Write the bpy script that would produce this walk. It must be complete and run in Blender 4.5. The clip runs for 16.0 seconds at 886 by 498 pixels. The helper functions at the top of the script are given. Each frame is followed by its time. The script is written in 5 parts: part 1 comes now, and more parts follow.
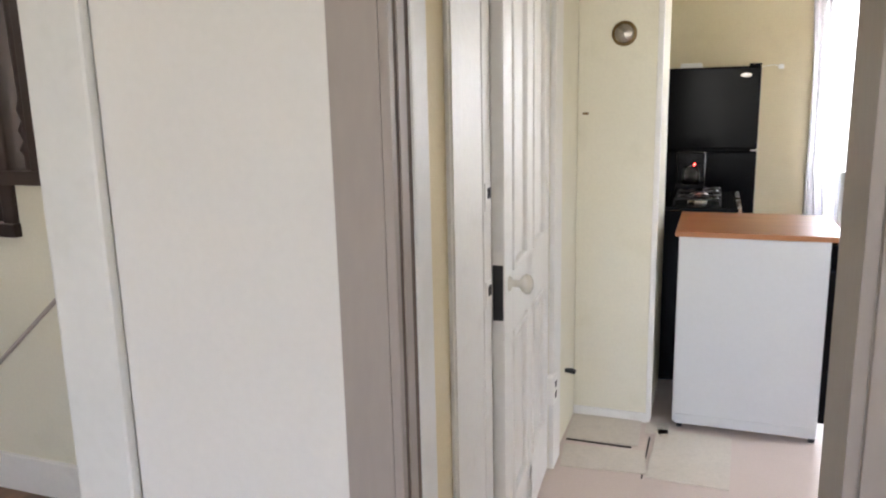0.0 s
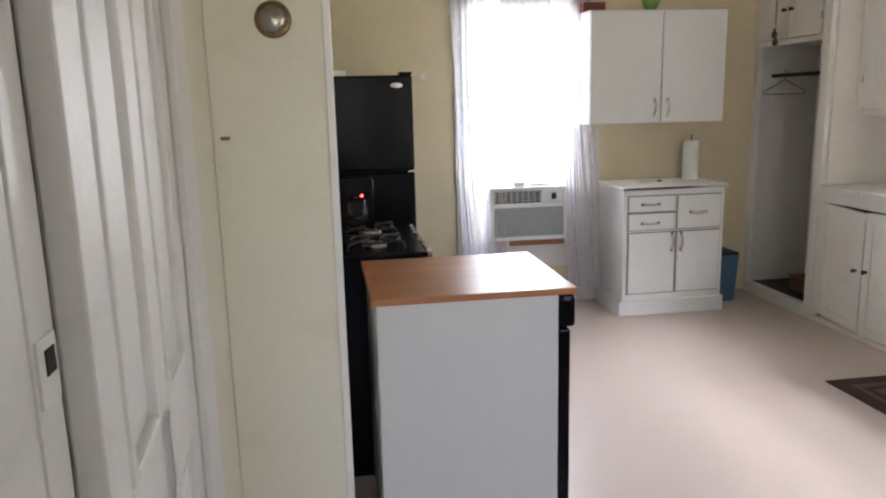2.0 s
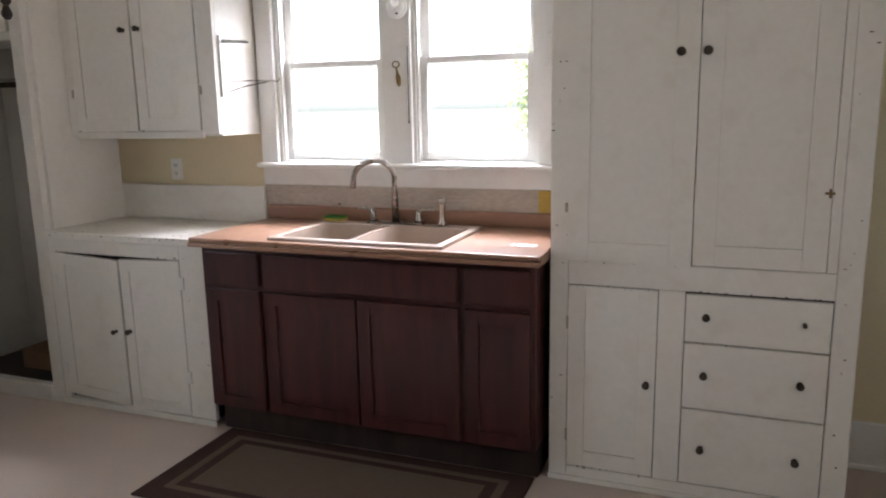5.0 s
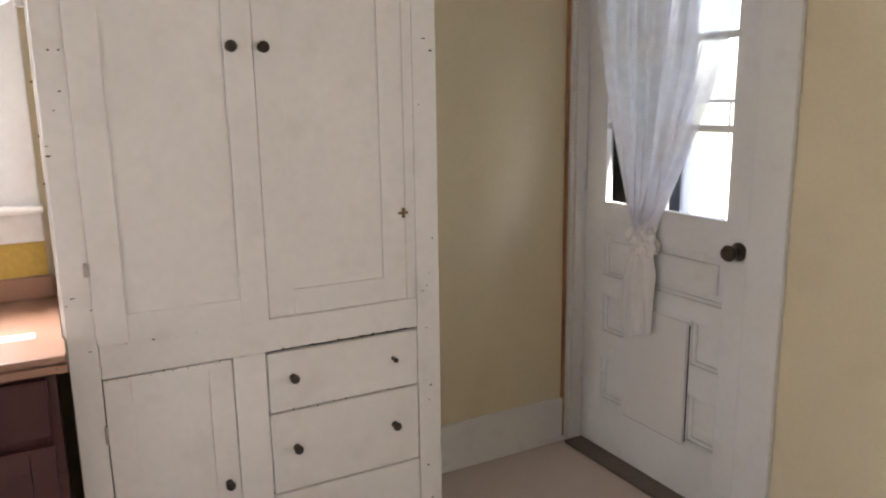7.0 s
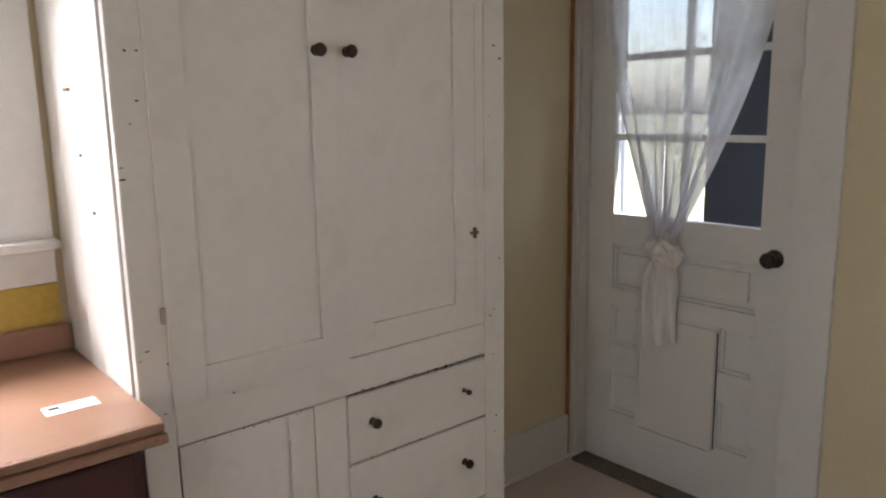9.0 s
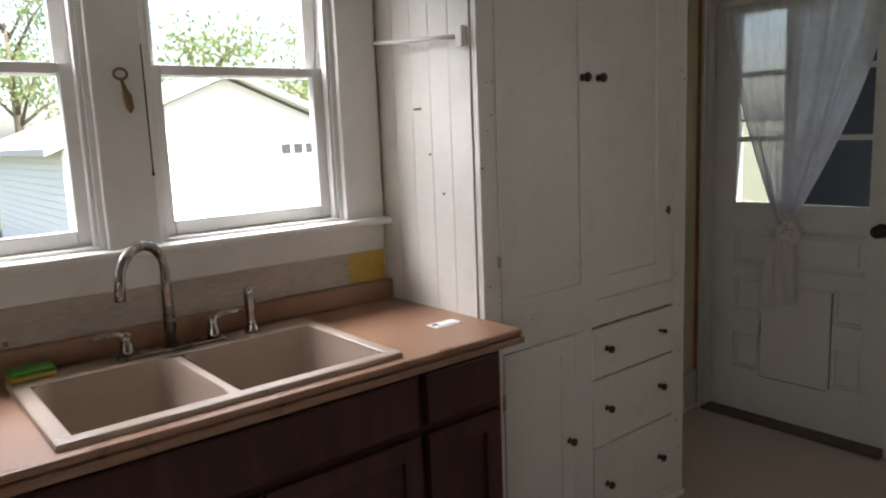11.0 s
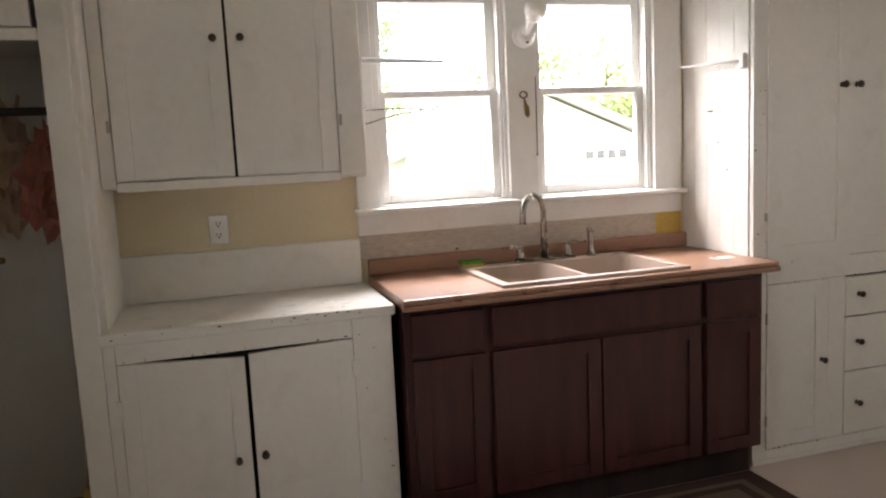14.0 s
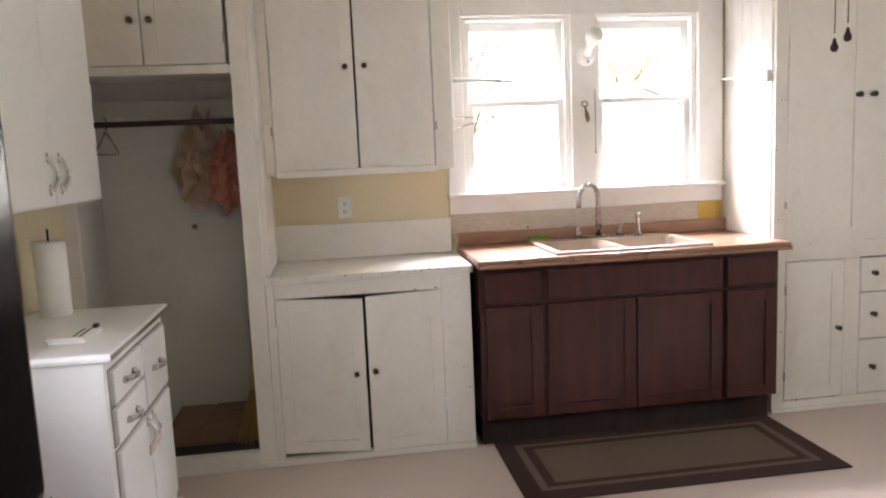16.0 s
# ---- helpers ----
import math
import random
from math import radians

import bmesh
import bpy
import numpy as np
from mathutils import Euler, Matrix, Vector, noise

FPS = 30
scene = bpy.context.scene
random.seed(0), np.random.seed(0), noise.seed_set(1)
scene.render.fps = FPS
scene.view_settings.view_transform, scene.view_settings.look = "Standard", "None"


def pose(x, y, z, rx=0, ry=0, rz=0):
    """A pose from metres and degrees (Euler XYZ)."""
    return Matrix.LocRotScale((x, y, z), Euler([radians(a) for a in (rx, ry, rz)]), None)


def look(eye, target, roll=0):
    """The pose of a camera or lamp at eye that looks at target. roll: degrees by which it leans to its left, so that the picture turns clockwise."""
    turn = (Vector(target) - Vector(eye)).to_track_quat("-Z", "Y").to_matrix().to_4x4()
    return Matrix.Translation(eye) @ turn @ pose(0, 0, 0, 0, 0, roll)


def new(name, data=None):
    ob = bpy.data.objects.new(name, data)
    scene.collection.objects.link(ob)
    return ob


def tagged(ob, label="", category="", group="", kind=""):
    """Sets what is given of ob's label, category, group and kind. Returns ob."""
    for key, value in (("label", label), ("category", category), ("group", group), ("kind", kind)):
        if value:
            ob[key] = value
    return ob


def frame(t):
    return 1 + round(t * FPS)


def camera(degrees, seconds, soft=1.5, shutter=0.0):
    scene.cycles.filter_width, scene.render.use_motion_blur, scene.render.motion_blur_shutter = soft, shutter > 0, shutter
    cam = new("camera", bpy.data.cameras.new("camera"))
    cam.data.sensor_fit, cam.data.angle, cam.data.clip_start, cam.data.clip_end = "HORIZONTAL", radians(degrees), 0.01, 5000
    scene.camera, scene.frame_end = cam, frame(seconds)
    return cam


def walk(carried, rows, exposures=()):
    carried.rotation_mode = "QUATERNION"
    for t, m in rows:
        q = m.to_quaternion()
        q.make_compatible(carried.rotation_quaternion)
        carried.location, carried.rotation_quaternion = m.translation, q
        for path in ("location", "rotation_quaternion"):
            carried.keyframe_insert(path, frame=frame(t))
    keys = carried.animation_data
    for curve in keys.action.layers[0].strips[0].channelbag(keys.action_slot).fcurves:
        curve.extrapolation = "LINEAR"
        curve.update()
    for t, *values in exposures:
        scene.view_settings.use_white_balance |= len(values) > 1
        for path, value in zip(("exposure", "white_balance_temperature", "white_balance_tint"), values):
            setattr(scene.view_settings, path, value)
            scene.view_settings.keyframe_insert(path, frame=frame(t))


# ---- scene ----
cam = camera(62.0, 16.0, soft=2.1)
PATH = [
    (0, (0.682, 0.364, 1.472), (-0.002, 2.201, 1.079), -1.3),
    (0.5, (0.546, 0.655, 1.493), (0.191, 2.583, 1.094), -1.1),
    (1, (0.476, 0.96, 1.487), (0.342, 2.916, 1.09), -1.1),
    (1.5, (0.423, 1.215, 1.487), (0.452, 3.176, 1.094), -1.2),
    (2, (0.423, 1.425, 1.49), (0.722, 3.364, 1.102), -1.4),
    (2.5, (0.527, 1.616, 1.493), (1.104, 3.491, 1.104), -1.7),
    (3, (0.618, 1.814, 1.482), (1.419, 3.605, 1.093), -1.6),
    (3.5, (0.696, 2.049, 1.492), (1.799, 3.67, 1.097), -1.5),
    (4, (0.767, 2.239, 1.477), (2.165, 3.616, 1.088), -1.5),
    (4.5, (0.875, 2.393, 1.482), (2.495, 3.5, 1.096), -1.4),
    (5, (0.926, 2.614, 1.47), (2.756, 3.33, 1.095), -1.1),
    (5.2, (0.953, 2.692, 1.483), (2.846, 3.214, 1.102), -1.1),
    (7.3, (1.798, 3.276, 1.498), (3.439, 2.203, 1.103), -0.7),
    (7.5, (1.896, 3.291, 1.512), (3.482, 2.14, 1.112), -0.6),
    (8, (2.088, 3.364, 1.494), (3.582, 2.091, 1.11), -0.7),
    (8.2, (2.181, 3.413, 1.49), (3.65, 2.109, 1.11), -0.8),
    (10.3, (2.059, 4.327, 1.514), (3.63, 3.132, 1.194), -1.3),
    (10.5, (2.121, 4.441, 1.501), (3.643, 3.186, 1.175), -2.2),
    (11, (2.061, 4.681, 1.493), (3.59, 3.431, 1.177), -2.3),
    (11.5, (2.042, 4.911, 1.489), (3.626, 3.728, 1.188), -2.6),
    (12, (1.904, 5.076, 1.477), (3.563, 3.996, 1.186), -2.9),
    (12.5, (1.679, 5.178, 1.46), (3.392, 4.183, 1.183), -3.1),
    (13, (1.457, 5.295, 1.443), (3.25, 4.448, 1.183), -2.9),
    (13.5, (1.253, 5.376, 1.422), (3.101, 4.659, 1.162), -2.8),
    (14, (1.053, 5.39, 1.429), (2.953, 4.819, 1.175), -2.8),
    (14.5, (0.796, 5.404, 1.426), (2.731, 4.963, 1.18), -2.6),
    (15, (0.594, 5.43, 1.426), (2.548, 5.086, 1.179), -2.5),
    (15.5, (0.389, 5.439, 1.44), (2.349, 5.136, 1.181), -2.5),
    (16, (0.174, 5.447, 1.436), (2.137, 5.166, 1.18), -2.5),
]
EXPOSURES = [(0, 4.25, 6500, 18), (0.6, 3.65, 6550, 18), (1.2, 3.6, 6500, 18), (2.5, 3.55, 6400, 18), (4.0, 3.2, 6350, 18), (5.2, 3.15, 6300, 19), (7.3, 3.85, 6600, 22), (8.2, 3.75, 6600, 22), (10.3, 2.05, 6650, 16), (12.2, 2.0, 6700, 17), (13.5, 2.65, 6900, 18), (14.5, 3.3, 6950, 20), (16, 3.9, 6650, 20)]
walk(cam, [(t, look(eye, target, roll)) for t, eye, target, roll in PATH], EXPOSURES)

# ---- light ----
world = bpy.data.worlds.new("sky")
scene.world = world
world.use_nodes = True
wn = world.node_tree
sky = wn.nodes.new("ShaderNodeTexSky")
sky.sky_type, sky.sun_disc = "NISHITA", False
sky.sun_elevation, sky.sun_rotation = radians(52), radians(262)
sky.dust_density = 3.0
wn.links.new(sky.outputs[0], wn.nodes["Background"].inputs[0])
wn.nodes["Background"].inputs[1].default_value = 0.15
sun = new("sun", bpy.data.lights.new("sun", "SUN"))
sun.data.energy, sun.data.angle, sun.data.color = 5.0, radians(3), (1, 0.96, 0.9)
sun.matrix_world = look((-7, -1, 9), (0, 0, 0))


def window_light(name, m, w, h, watts, color=(0.95, 0.98, 1.0)):
    lamp = new(name, bpy.data.lights.new(name, "AREA"))
    lamp.data.shape, lamp.data.size, lamp.data.size_y, lamp.data.energy, lamp.data.color = "RECTANGLE", w, h, watts, color
    lamp.matrix_world = m
    return lamp


window_light("north_window_light", look((1.80, 6.86, 1.5), (1.80, 5.0, 1.3)), 0.68, 1.25, 5)
window_light("east_window_light", look((5.30, 4.07, 3.05), (3.95, 4.05, 1.2)), 3.2, 1.3, 108)
# Lamp added at an unseen opening behind the camera to light the hall.
window_light("unseen_hall_light", look((0.45, -2.38, 1.5), (0.45, 0, 1.3)), 1.2, 1.4, 1.0)
# Fill lamp behind an added, unseen window; brightens the south-facing fronts.
window_light("south_fill_light", look((1.95, 1.06, 1.50), (1.95, 4.0, 1.35)), 0.9, 1.15, 1.3, (1.0, 0.98, 0.94))
window_light("stair_window_light", look((-3.63, 3.30, 1.6), (0, 3.30, 1.5)), 1.1, 1.3, 7)


# ---- materials ----
def nodes_of(name):
    mat = bpy.data.materials.new(name)
    mat.use_nodes = True
    return mat, mat.node_tree, mat.node_tree.nodes["Principled BSDF"]


def surface(name, color, rough=0.5, metal=0.0, vary=0.08, scale=3.0, bump=0.15, grain=60.0, dirt=None, dirt_amount=0.0, stretch=(1, 1, 1), spec=0.5):
    """A material with broad tone variation, fine grain relief and optional stains."""
    mat, tree, bsdf = nodes_of(name)
    link, add = tree.links.new, tree.nodes.new
    co = add("ShaderNodeTexCoord")
    mp = add("ShaderNodeMapping")
    mp.inputs["Scale"].default_value = stretch
    link(co.outputs["Object"], mp.inputs[0])
    n1 = add("ShaderNodeTexNoise")
    n1.inputs["Scale"].default_value, n1.inputs["Detail"].default_value = scale, 5
    n2 = add("ShaderNodeTexNoise")
    n2.inputs["Scale"].default_value, n2.inputs["Detail"].default_value = grain, 3
    link(mp.outputs[0], n1.inputs["Vector"])
    link(mp.outputs[0], n2.inputs["Vector"])
    mix = add("ShaderNodeMix")
    mix.data_type = "RGBA"
    mix.inputs[6].default_value = (*[c * (1 - vary) for c in color], 1)
    mix.inputs[7].default_value = (*[min(1, c * (1 + vary)) for c in color], 1)
    link(n1.outputs["Fac"], mix.inputs[0])
    out = mix.outputs[2]
    mix2 = add("ShaderNodeMix")
    mix2.data_type, mix2.blend_type = "RGBA", "MULTIPLY"
    mix2.inputs[0].default_value = min(1.0, vary * 2)
    link(out, mix2.inputs[6])
    link(n2.outputs["Fac"], mix2.inputs[7])
    out = mix2.outputs[2]
    if dirt:
        n3 = add("ShaderNodeTexNoise")
        n3.inputs["Scale"].default_value, n3.inputs["Detail"].default_value = scale * 2.7, 9
        link(mp.outputs[0], n3.inputs["Vector"])
        ramp = add("ShaderNodeValToRGB")
        ramp.color_ramp.elements[0].position, ramp.color_ramp.elements[1].position = 0.56, 0.78
        link(n3.outputs["Fac"], ramp.inputs[0])
        amount = add("ShaderNodeMath")
        amount.operation = "MULTIPLY"
        amount.inputs[1].default_value = dirt_amount
        link(ramp.outputs[0], amount.inputs[0])
        mix3 = add("ShaderNodeMix")
        mix3.data_type = "RGBA"
        mix3.inputs[7].default_value = (*dirt, 1)
        link(amount.outputs[0], mix3.inputs[0])
        link(out, mix3.inputs[6])
        out = mix3.outputs[2]
    link(out, bsdf.inputs["Base Color"])
    rr = add("ShaderNodeMapRange")
    rr.inputs["To Min"].default_value, rr.inputs["To Max"].default_value = max(0.02, rough - 0.1), min(1, rough + 0.1)
    link(n1.outputs["Fac"], rr.inputs[0])
    link(rr.outputs[0], bsdf.inputs["Roughness"])
    bsdf.inputs["Metallic"].default_value = metal
    bsdf.inputs["Specular IOR Level"].default_value = spec
    if bump:
        bp = add("ShaderNodeBump")
        bp.inputs["Strength"].default_value, bp.inputs["Distance"].default_value = bump, 0.003
        link(n2.outputs["Fac"], bp.inputs["Height"])
        link(bp.outputs[0], bsdf.inputs["Normal"])
    return mat


def wood(name, dark, light, rough=0.4, axis=1, size=14.0):
    mat, tree, bsdf = nodes_of(name)
    link, add = tree.links.new, tree.nodes.new
    co, mp = add("ShaderNodeTexCoord"), add("ShaderNodeMapping")
    mp.inputs["Scale"].default_value = [0.12 if k == axis else 1.0 for k in range(3)]
    link(co.outputs["Object"], mp.inputs[0])
    n = add("ShaderNodeTexNoise")
    n.inputs["Scale"].default_value, n.inputs["Detail"].default_value, n.inputs["Distortion"].default_value = size, 8, 0.6
    link(mp.outputs[0], n.inputs["Vector"])
    ramp = add("ShaderNodeValToRGB")
    ramp.color_ramp.elements[0].color, ramp.color_ramp.elements[1].color = (*dark, 1), (*light, 1)
    ramp.color_ramp.elements[0].position, ramp.color_ramp.elements[1].position = 0.3, 0.72
    link(n.outputs["Fac"], ramp.inputs[0])
    link(ramp.outputs[0], bsdf.inputs["Base Color"])
    bsdf.inputs["Roughness"].default_value = rough
    bp = add("ShaderNodeBump")
    bp.inputs["Strength"].default_value, bp.inputs["Distance"].default_value = 0.08, 0.002
    link(n.outputs["Fac"], bp.inputs["Height"])
    link(bp.outputs[0], bsdf.inputs["Normal"])
    return mat


def sheer(name, color, opacity):
    """Thin woven cloth: part of the light goes straight through between the threads."""
    mat, tree, bsdf = nodes_of(name)
    link, add = tree.links.new, tree.nodes.new
    tl, df, tr, m1, m2 = add("ShaderNodeBsdfTranslucent"), add("ShaderNodeBsdfDiffuse"), add("ShaderNodeBsdfTransparent"), add("ShaderNodeMixShader"), add("ShaderNodeMixShader")
    for n in (tl, df):
        n.inputs["Color"].default_value = (*color, 1)
    co, nz, rg = add("ShaderNodeTexCoord"), add("ShaderNodeTexNoise"), add("ShaderNodeMapRange")
    nz.inputs["Scale"].default_value = 25
    link(co.outputs["Object"], nz.inputs["Vector"])
    link(nz.outputs["Fac"], rg.inputs[0])
    rg.inputs["To Min"].default_value, rg.inputs["To Max"].default_value = opacity - 0.12, opacity + 0.12
    m1.inputs[0].default_value = 0.35
    link(tl.outputs[0], m1.inputs[1]), link(df.outputs[0], m1.inputs[2])
    link(rg.outputs[0], m2.inputs[0])
    link(tr.outputs[0], m2.inputs[1]), link(m1.outputs[0], m2.inputs[2])
    link(m2.outputs[0], tree.nodes["Material Output"].inputs[0])
    return mat


def clear_glass(name, tint=(0.96, 0.98, 0.97)):
    mat, tree, bsdf = nodes_of(name)
    link, add = tree.links.new, tree.nodes.new
    tr, gl, mx, fr = add("ShaderNodeBsdfTransparent"), add("ShaderNodeBsdfGlossy"), add("ShaderNodeMixShader"), add("ShaderNodeFresnel")
    tr.inputs["Color"].default_value = (*tint, 1)
    gl.inputs["Roughness"].default_value = 0.03
    fr.inputs["IOR"].default_value = 1.35
    link(fr.outputs[0], mx.inputs[0]), link(tr.outputs[0], mx.inputs[1]), link(gl.outputs[0], mx.inputs[2])
    link(mx.outputs[0], tree.nodes["Material Output"].inputs[0])
    return mat


def glow(name, color, strength):
    mat, tree, bsdf = nodes_of(name)
    bsdf.inputs["Base Color"].default_value = (*color, 1)
    bsdf.inputs["Emission Color"].default_value = (*color, 1)
    bsdf.inputs["Emission Strength"].default_value = strength
    return mat


CREAM = surface("cream_wall_paint", (0.76, 0.66, 0.45), 0.75, vary=0.05, scale=1.6, bump=0.25, grain=90, dirt=(0.55, 0.47, 0.28), dirt_amount=0.25)
PALE = surface("pale_cream_paint", (0.78, 0.75, 0.62), 0.6, vary=0.05, scale=1.5, bump=0.2, grain=80, dirt=(0.5, 0.46, 0.32), dirt_amount=0.3)
HALLWALL = surface("hall_white_paint", (0.80, 0.77, 0.73), 0.7, vary=0.03, scale=1.2, bump=0.2, grain=70)
TRIM = surface("white_trim_paint", (0.80, 0.79, 0.76), 0.42, vary=0.04, scale=4, bump=0.2, grain=45, dirt=(0.5, 0.46, 0.4), dirt_amount=0.22)
OLDWHITE = surface("old_white_cabinet_paint", (0.82, 0.79, 0.735), 0.4, vary=0.05, scale=3, bump=0.3, grain=35, dirt=(0.55, 0.5, 0.4), dirt_amount=0.28)
METALWHITE = surface("white_enamel", (0.80, 0.80, 0.79), 0.32, vary=0.03, scale=3, bump=0.05, grain=30, dirt=(0.6, 0.56, 0.5), dirt_amount=0.06)
CLOSETGREY = surface("closet_grey_paint", (0.72, 0.705, 0.665), 0.7, vary=0.05, scale=2, bump=0.2, dirt=(0.42, 0.4, 0.36), dirt_amount=0.3)
VINYL = surface("vinyl_floor", (0.63, 0.525, 0.47), 0.36, vary=0.07, scale=1.7, bump=0.10, grain=110, dirt=(0.47, 0.38, 0.33), dirt_amount=0.18)
TILE = surface("loose_floor_tile", (0.66, 0.60, 0.52), 0.4, vary=0.1, scale=5, bump=0.12, grain=80, dirt=(0.4, 0.34, 0.28), dirt_amount=0.3)
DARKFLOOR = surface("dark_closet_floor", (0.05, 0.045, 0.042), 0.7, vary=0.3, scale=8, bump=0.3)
HALLFLOOR = wood("hall_floor_wood", (0.10, 0.05, 0.025), (0.20, 0.11, 0.06), 0.4, axis=1)
CHERRY = wood("dark_cherry_wood", (0.034, 0.0075, 0.0065), (0.068, 0.016, 0.013), 0.38, axis=2, size=18)
BLACKWOOD = wood("dark_stair_wood", (0.015, 0.008, 0.006), (0.035, 0.018, 0.013), 0.6, axis=2)
ORANGEWOOD = wood("orange_wood_top", (0.33, 0.13, 0.05), (0.46, 0.20, 0.085), 0.3, axis=0, size=10)
BOARD = wood("bare_pine_board", (0.33, 0.15, 0.06), (0.47, 0.24, 0.11), 0.6, axis=0)
LAMINATE = surface("brown_laminate", (0.34, 0.185, 0.118), 0.33, vary=0.10, scale=9, bump=0.03, grain=130, dirt=(0.28, 0.14, 0.08), dirt_amount=0.10)
LAMEDGE = surface("laminate_edge", (0.36, 0.20, 0.13), 0.3, vary=0.1, scale=10, bump=0.03)
SINKSTONE = surface("taupe_composite_sink", (0.42, 0.33, 0.27), 0.35, vary=0.06, scale=30, bump=0.08, grain=200)
STEEL = surface("brushed_nickel", (0.34, 0.31, 0.275), 0.27, metal=1.0, vary=0.05, scale=20, bump=0.03)
CHROME = surface("chrome", (0.8, 0.8, 0.8), 0.12, metal=1.0, vary=0.03, bump=0.0)
BRONZE = surface("dark_bronze_knob", (0.09, 0.07, 0.055), 0.35, metal=0.8, vary=0.2, scale=60, bump=0.1)
HINGE = surface("painted_over_hinge", (0.52, 0.47, 0.40), 0.5, vary=0.2, scale=50, bump=0.2)
BRASS = surface("aged_brass", (0.30, 0.20, 0.09), 0.4, metal=0.9, vary=0.25, scale=40, bump=0.1)
BLACKGLOSS = surface("black_appliance", (0.004, 0.004, 0.005), 0.2, vary=0.1, scale=3, bump=0.06, grain=150, spec=0.09)
BLACKMATTE = surface("black_iron", (0.012, 0.012, 0.013), 0.5, vary=0.2, scale=20, bump=0.2)
# Near black that stands in for shade in gaps and recesses; also for cracks.
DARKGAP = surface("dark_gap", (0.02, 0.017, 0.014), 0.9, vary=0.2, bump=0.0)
PANELGREY = surface("grey_white_side_panel", (0.60, 0.61, 0.61), 0.45, vary=0.03, scale=2, bump=0.05)
ACWHITE = surface("air_conditioner_plastic", (0.74, 0.75, 0.75), 0.45, vary=0.03, scale=6, bump=0.03)
ACGREY = surface("air_conditioner_grille", (0.42, 0.45, 0.45), 0.5, vary=0.08, scale=30, bump=0.05)
SHEER = sheer("sheer_white_cloth", (0.90, 0.89, 0.91), 0.84)
SHEERHEAVY = sheer("gathered_white_cloth", (0.84, 0.83, 0.87), 0.82)
SHEERTHIN = sheer("thin_white_voile", (0.88, 0.88, 0.9), 0.40)
CLOTHWHITE = surface("bunched_white_cloth", (0.80, 0.76, 0.72), 0.85, vary=0.06, scale=12, bump=0.3)
GLASS = clear_glass("window_glass")
RUGDARK = surface("rug_dark_brown", (0.064, 0.025, 0.019), 0.95, vary=0.25, scale=40, bump=0.8, grain=400)
RUGTAN = surface("rug_tan", (0.165, 0.115, 0.08), 0.95, vary=0.2, scale=40, bump=0.8, grain=400)
MARBLE = surface("marbled_wall_paper", (0.60, 0.52, 0.44), 0.5, vary=0.22, scale=7, bump=0.05, dirt=(0.40, 0.33, 0.27), dirt_amount=0.6, stretch=(1, 0.5, 1.6))
YELLOW = surface("bare_yellow_patch", (0.62, 0.42, 0.08), 0.6, vary=0.15, scale=12, bump=0.2)
PAPER = surface("white_paper", (0.86, 0.85, 0.83), 0.85, vary=0.03, scale=15, bump=0.2)
PLASTICW = surface("white_plastic", (0.84, 0.83, 0.80), 0.35, vary=0.02, bump=0.0)
BLUE = surface("blue_plastic", (0.07, 0.15, 0.24), 0.45, vary=0.06, bump=0.03)
GREEN = surface("green_sponge", (0.10, 0.33, 0.05), 0.9, vary=0.2, scale=60, bump=0.6)
CARD = surface("brown_cardboard", (0.30, 0.18, 0.11), 0.85, vary=0.12, scale=12, bump=0.15)
BROOM = surface("yellow_broom", (0.58, 0.40, 0.10), 0.8, vary=0.2, scale=50, bump=0.4)
BAGRED = surface("red_plastic_bag", (0.52, 0.17, 0.12), 0.35, vary=0.25, scale=14, bump=0.5, grain=25)
BAGTAN = surface("tan_plastic_bag", (0.50, 0.34, 0.24), 0.35, vary=0.25, scale=14, bump=0.5, grain=25)
SIDING = surface("white_house_siding", (0.80, 0.80, 0.78), 0.7, vary=0.04, scale=1, bump=0.1)
SHINGLE = surface("pale_grey_shingles", (0.58, 0.57, 0.55), 0.9, vary=0.15, scale=3, bump=0.3)
GRASS = surface("grass", (0.12, 0.13, 0.075), 0.95, vary=0.3, scale=1.5, bump=0.6, dirt=(0.16, 0.16, 0.06), dirt_amount=0.5)
def leaf_material(name, color, lit):
    """Thin leaves: part of the light is scattered back, part shines through."""
    mat, tree, bsdf = nodes_of(name)
    link, add = tree.links.new, tree.nodes.new
    info, hue = add("ShaderNodeTexNoise"), add("ShaderNodeMix")
    info.inputs["Scale"].default_value = 1.3
    hue.data_type = "RGBA"
    hue.inputs[6].default_value, hue.inputs[7].default_value = (*[c * 0.7 for c in color], 1), (*[c * 1.3 for c in color], 1)
    link(info.outputs["Fac"], hue.inputs[0])
    df, tl, mx = add("ShaderNodeBsdfDiffuse"), add("ShaderNodeBsdfTranslucent"), add("ShaderNodeMixShader")
    link(hue.outputs[2], df.inputs["Color"])
    tl.inputs["Color"].default_value = (*lit, 1)
    mx.inputs[0].default_value = 0.5
    link(df.outputs[0], mx.inputs[1]), link(tl.outputs[0], mx.inputs[2])
    link(mx.outputs[0], tree.nodes["Material Output"].inputs[0])
    return mat


LEAF = leaf_material("tree_leaves", (0.15, 0.19, 0.08), (0.36, 0.42, 0.18))
BARK = surface("tree_bark", (0.20, 0.16, 0.13), 0.9, vary=0.3, scale=9, bump=0.8, stretch=(1, 1, 0.2))
DARKGLASS = surface("dark_far_window", (0.05, 0.055, 0.06), 0.15, vary=0.1, bump=0.0)
REDLIGHT = glow("red_indicator", (1, 0.03, 0.02), 3.0)


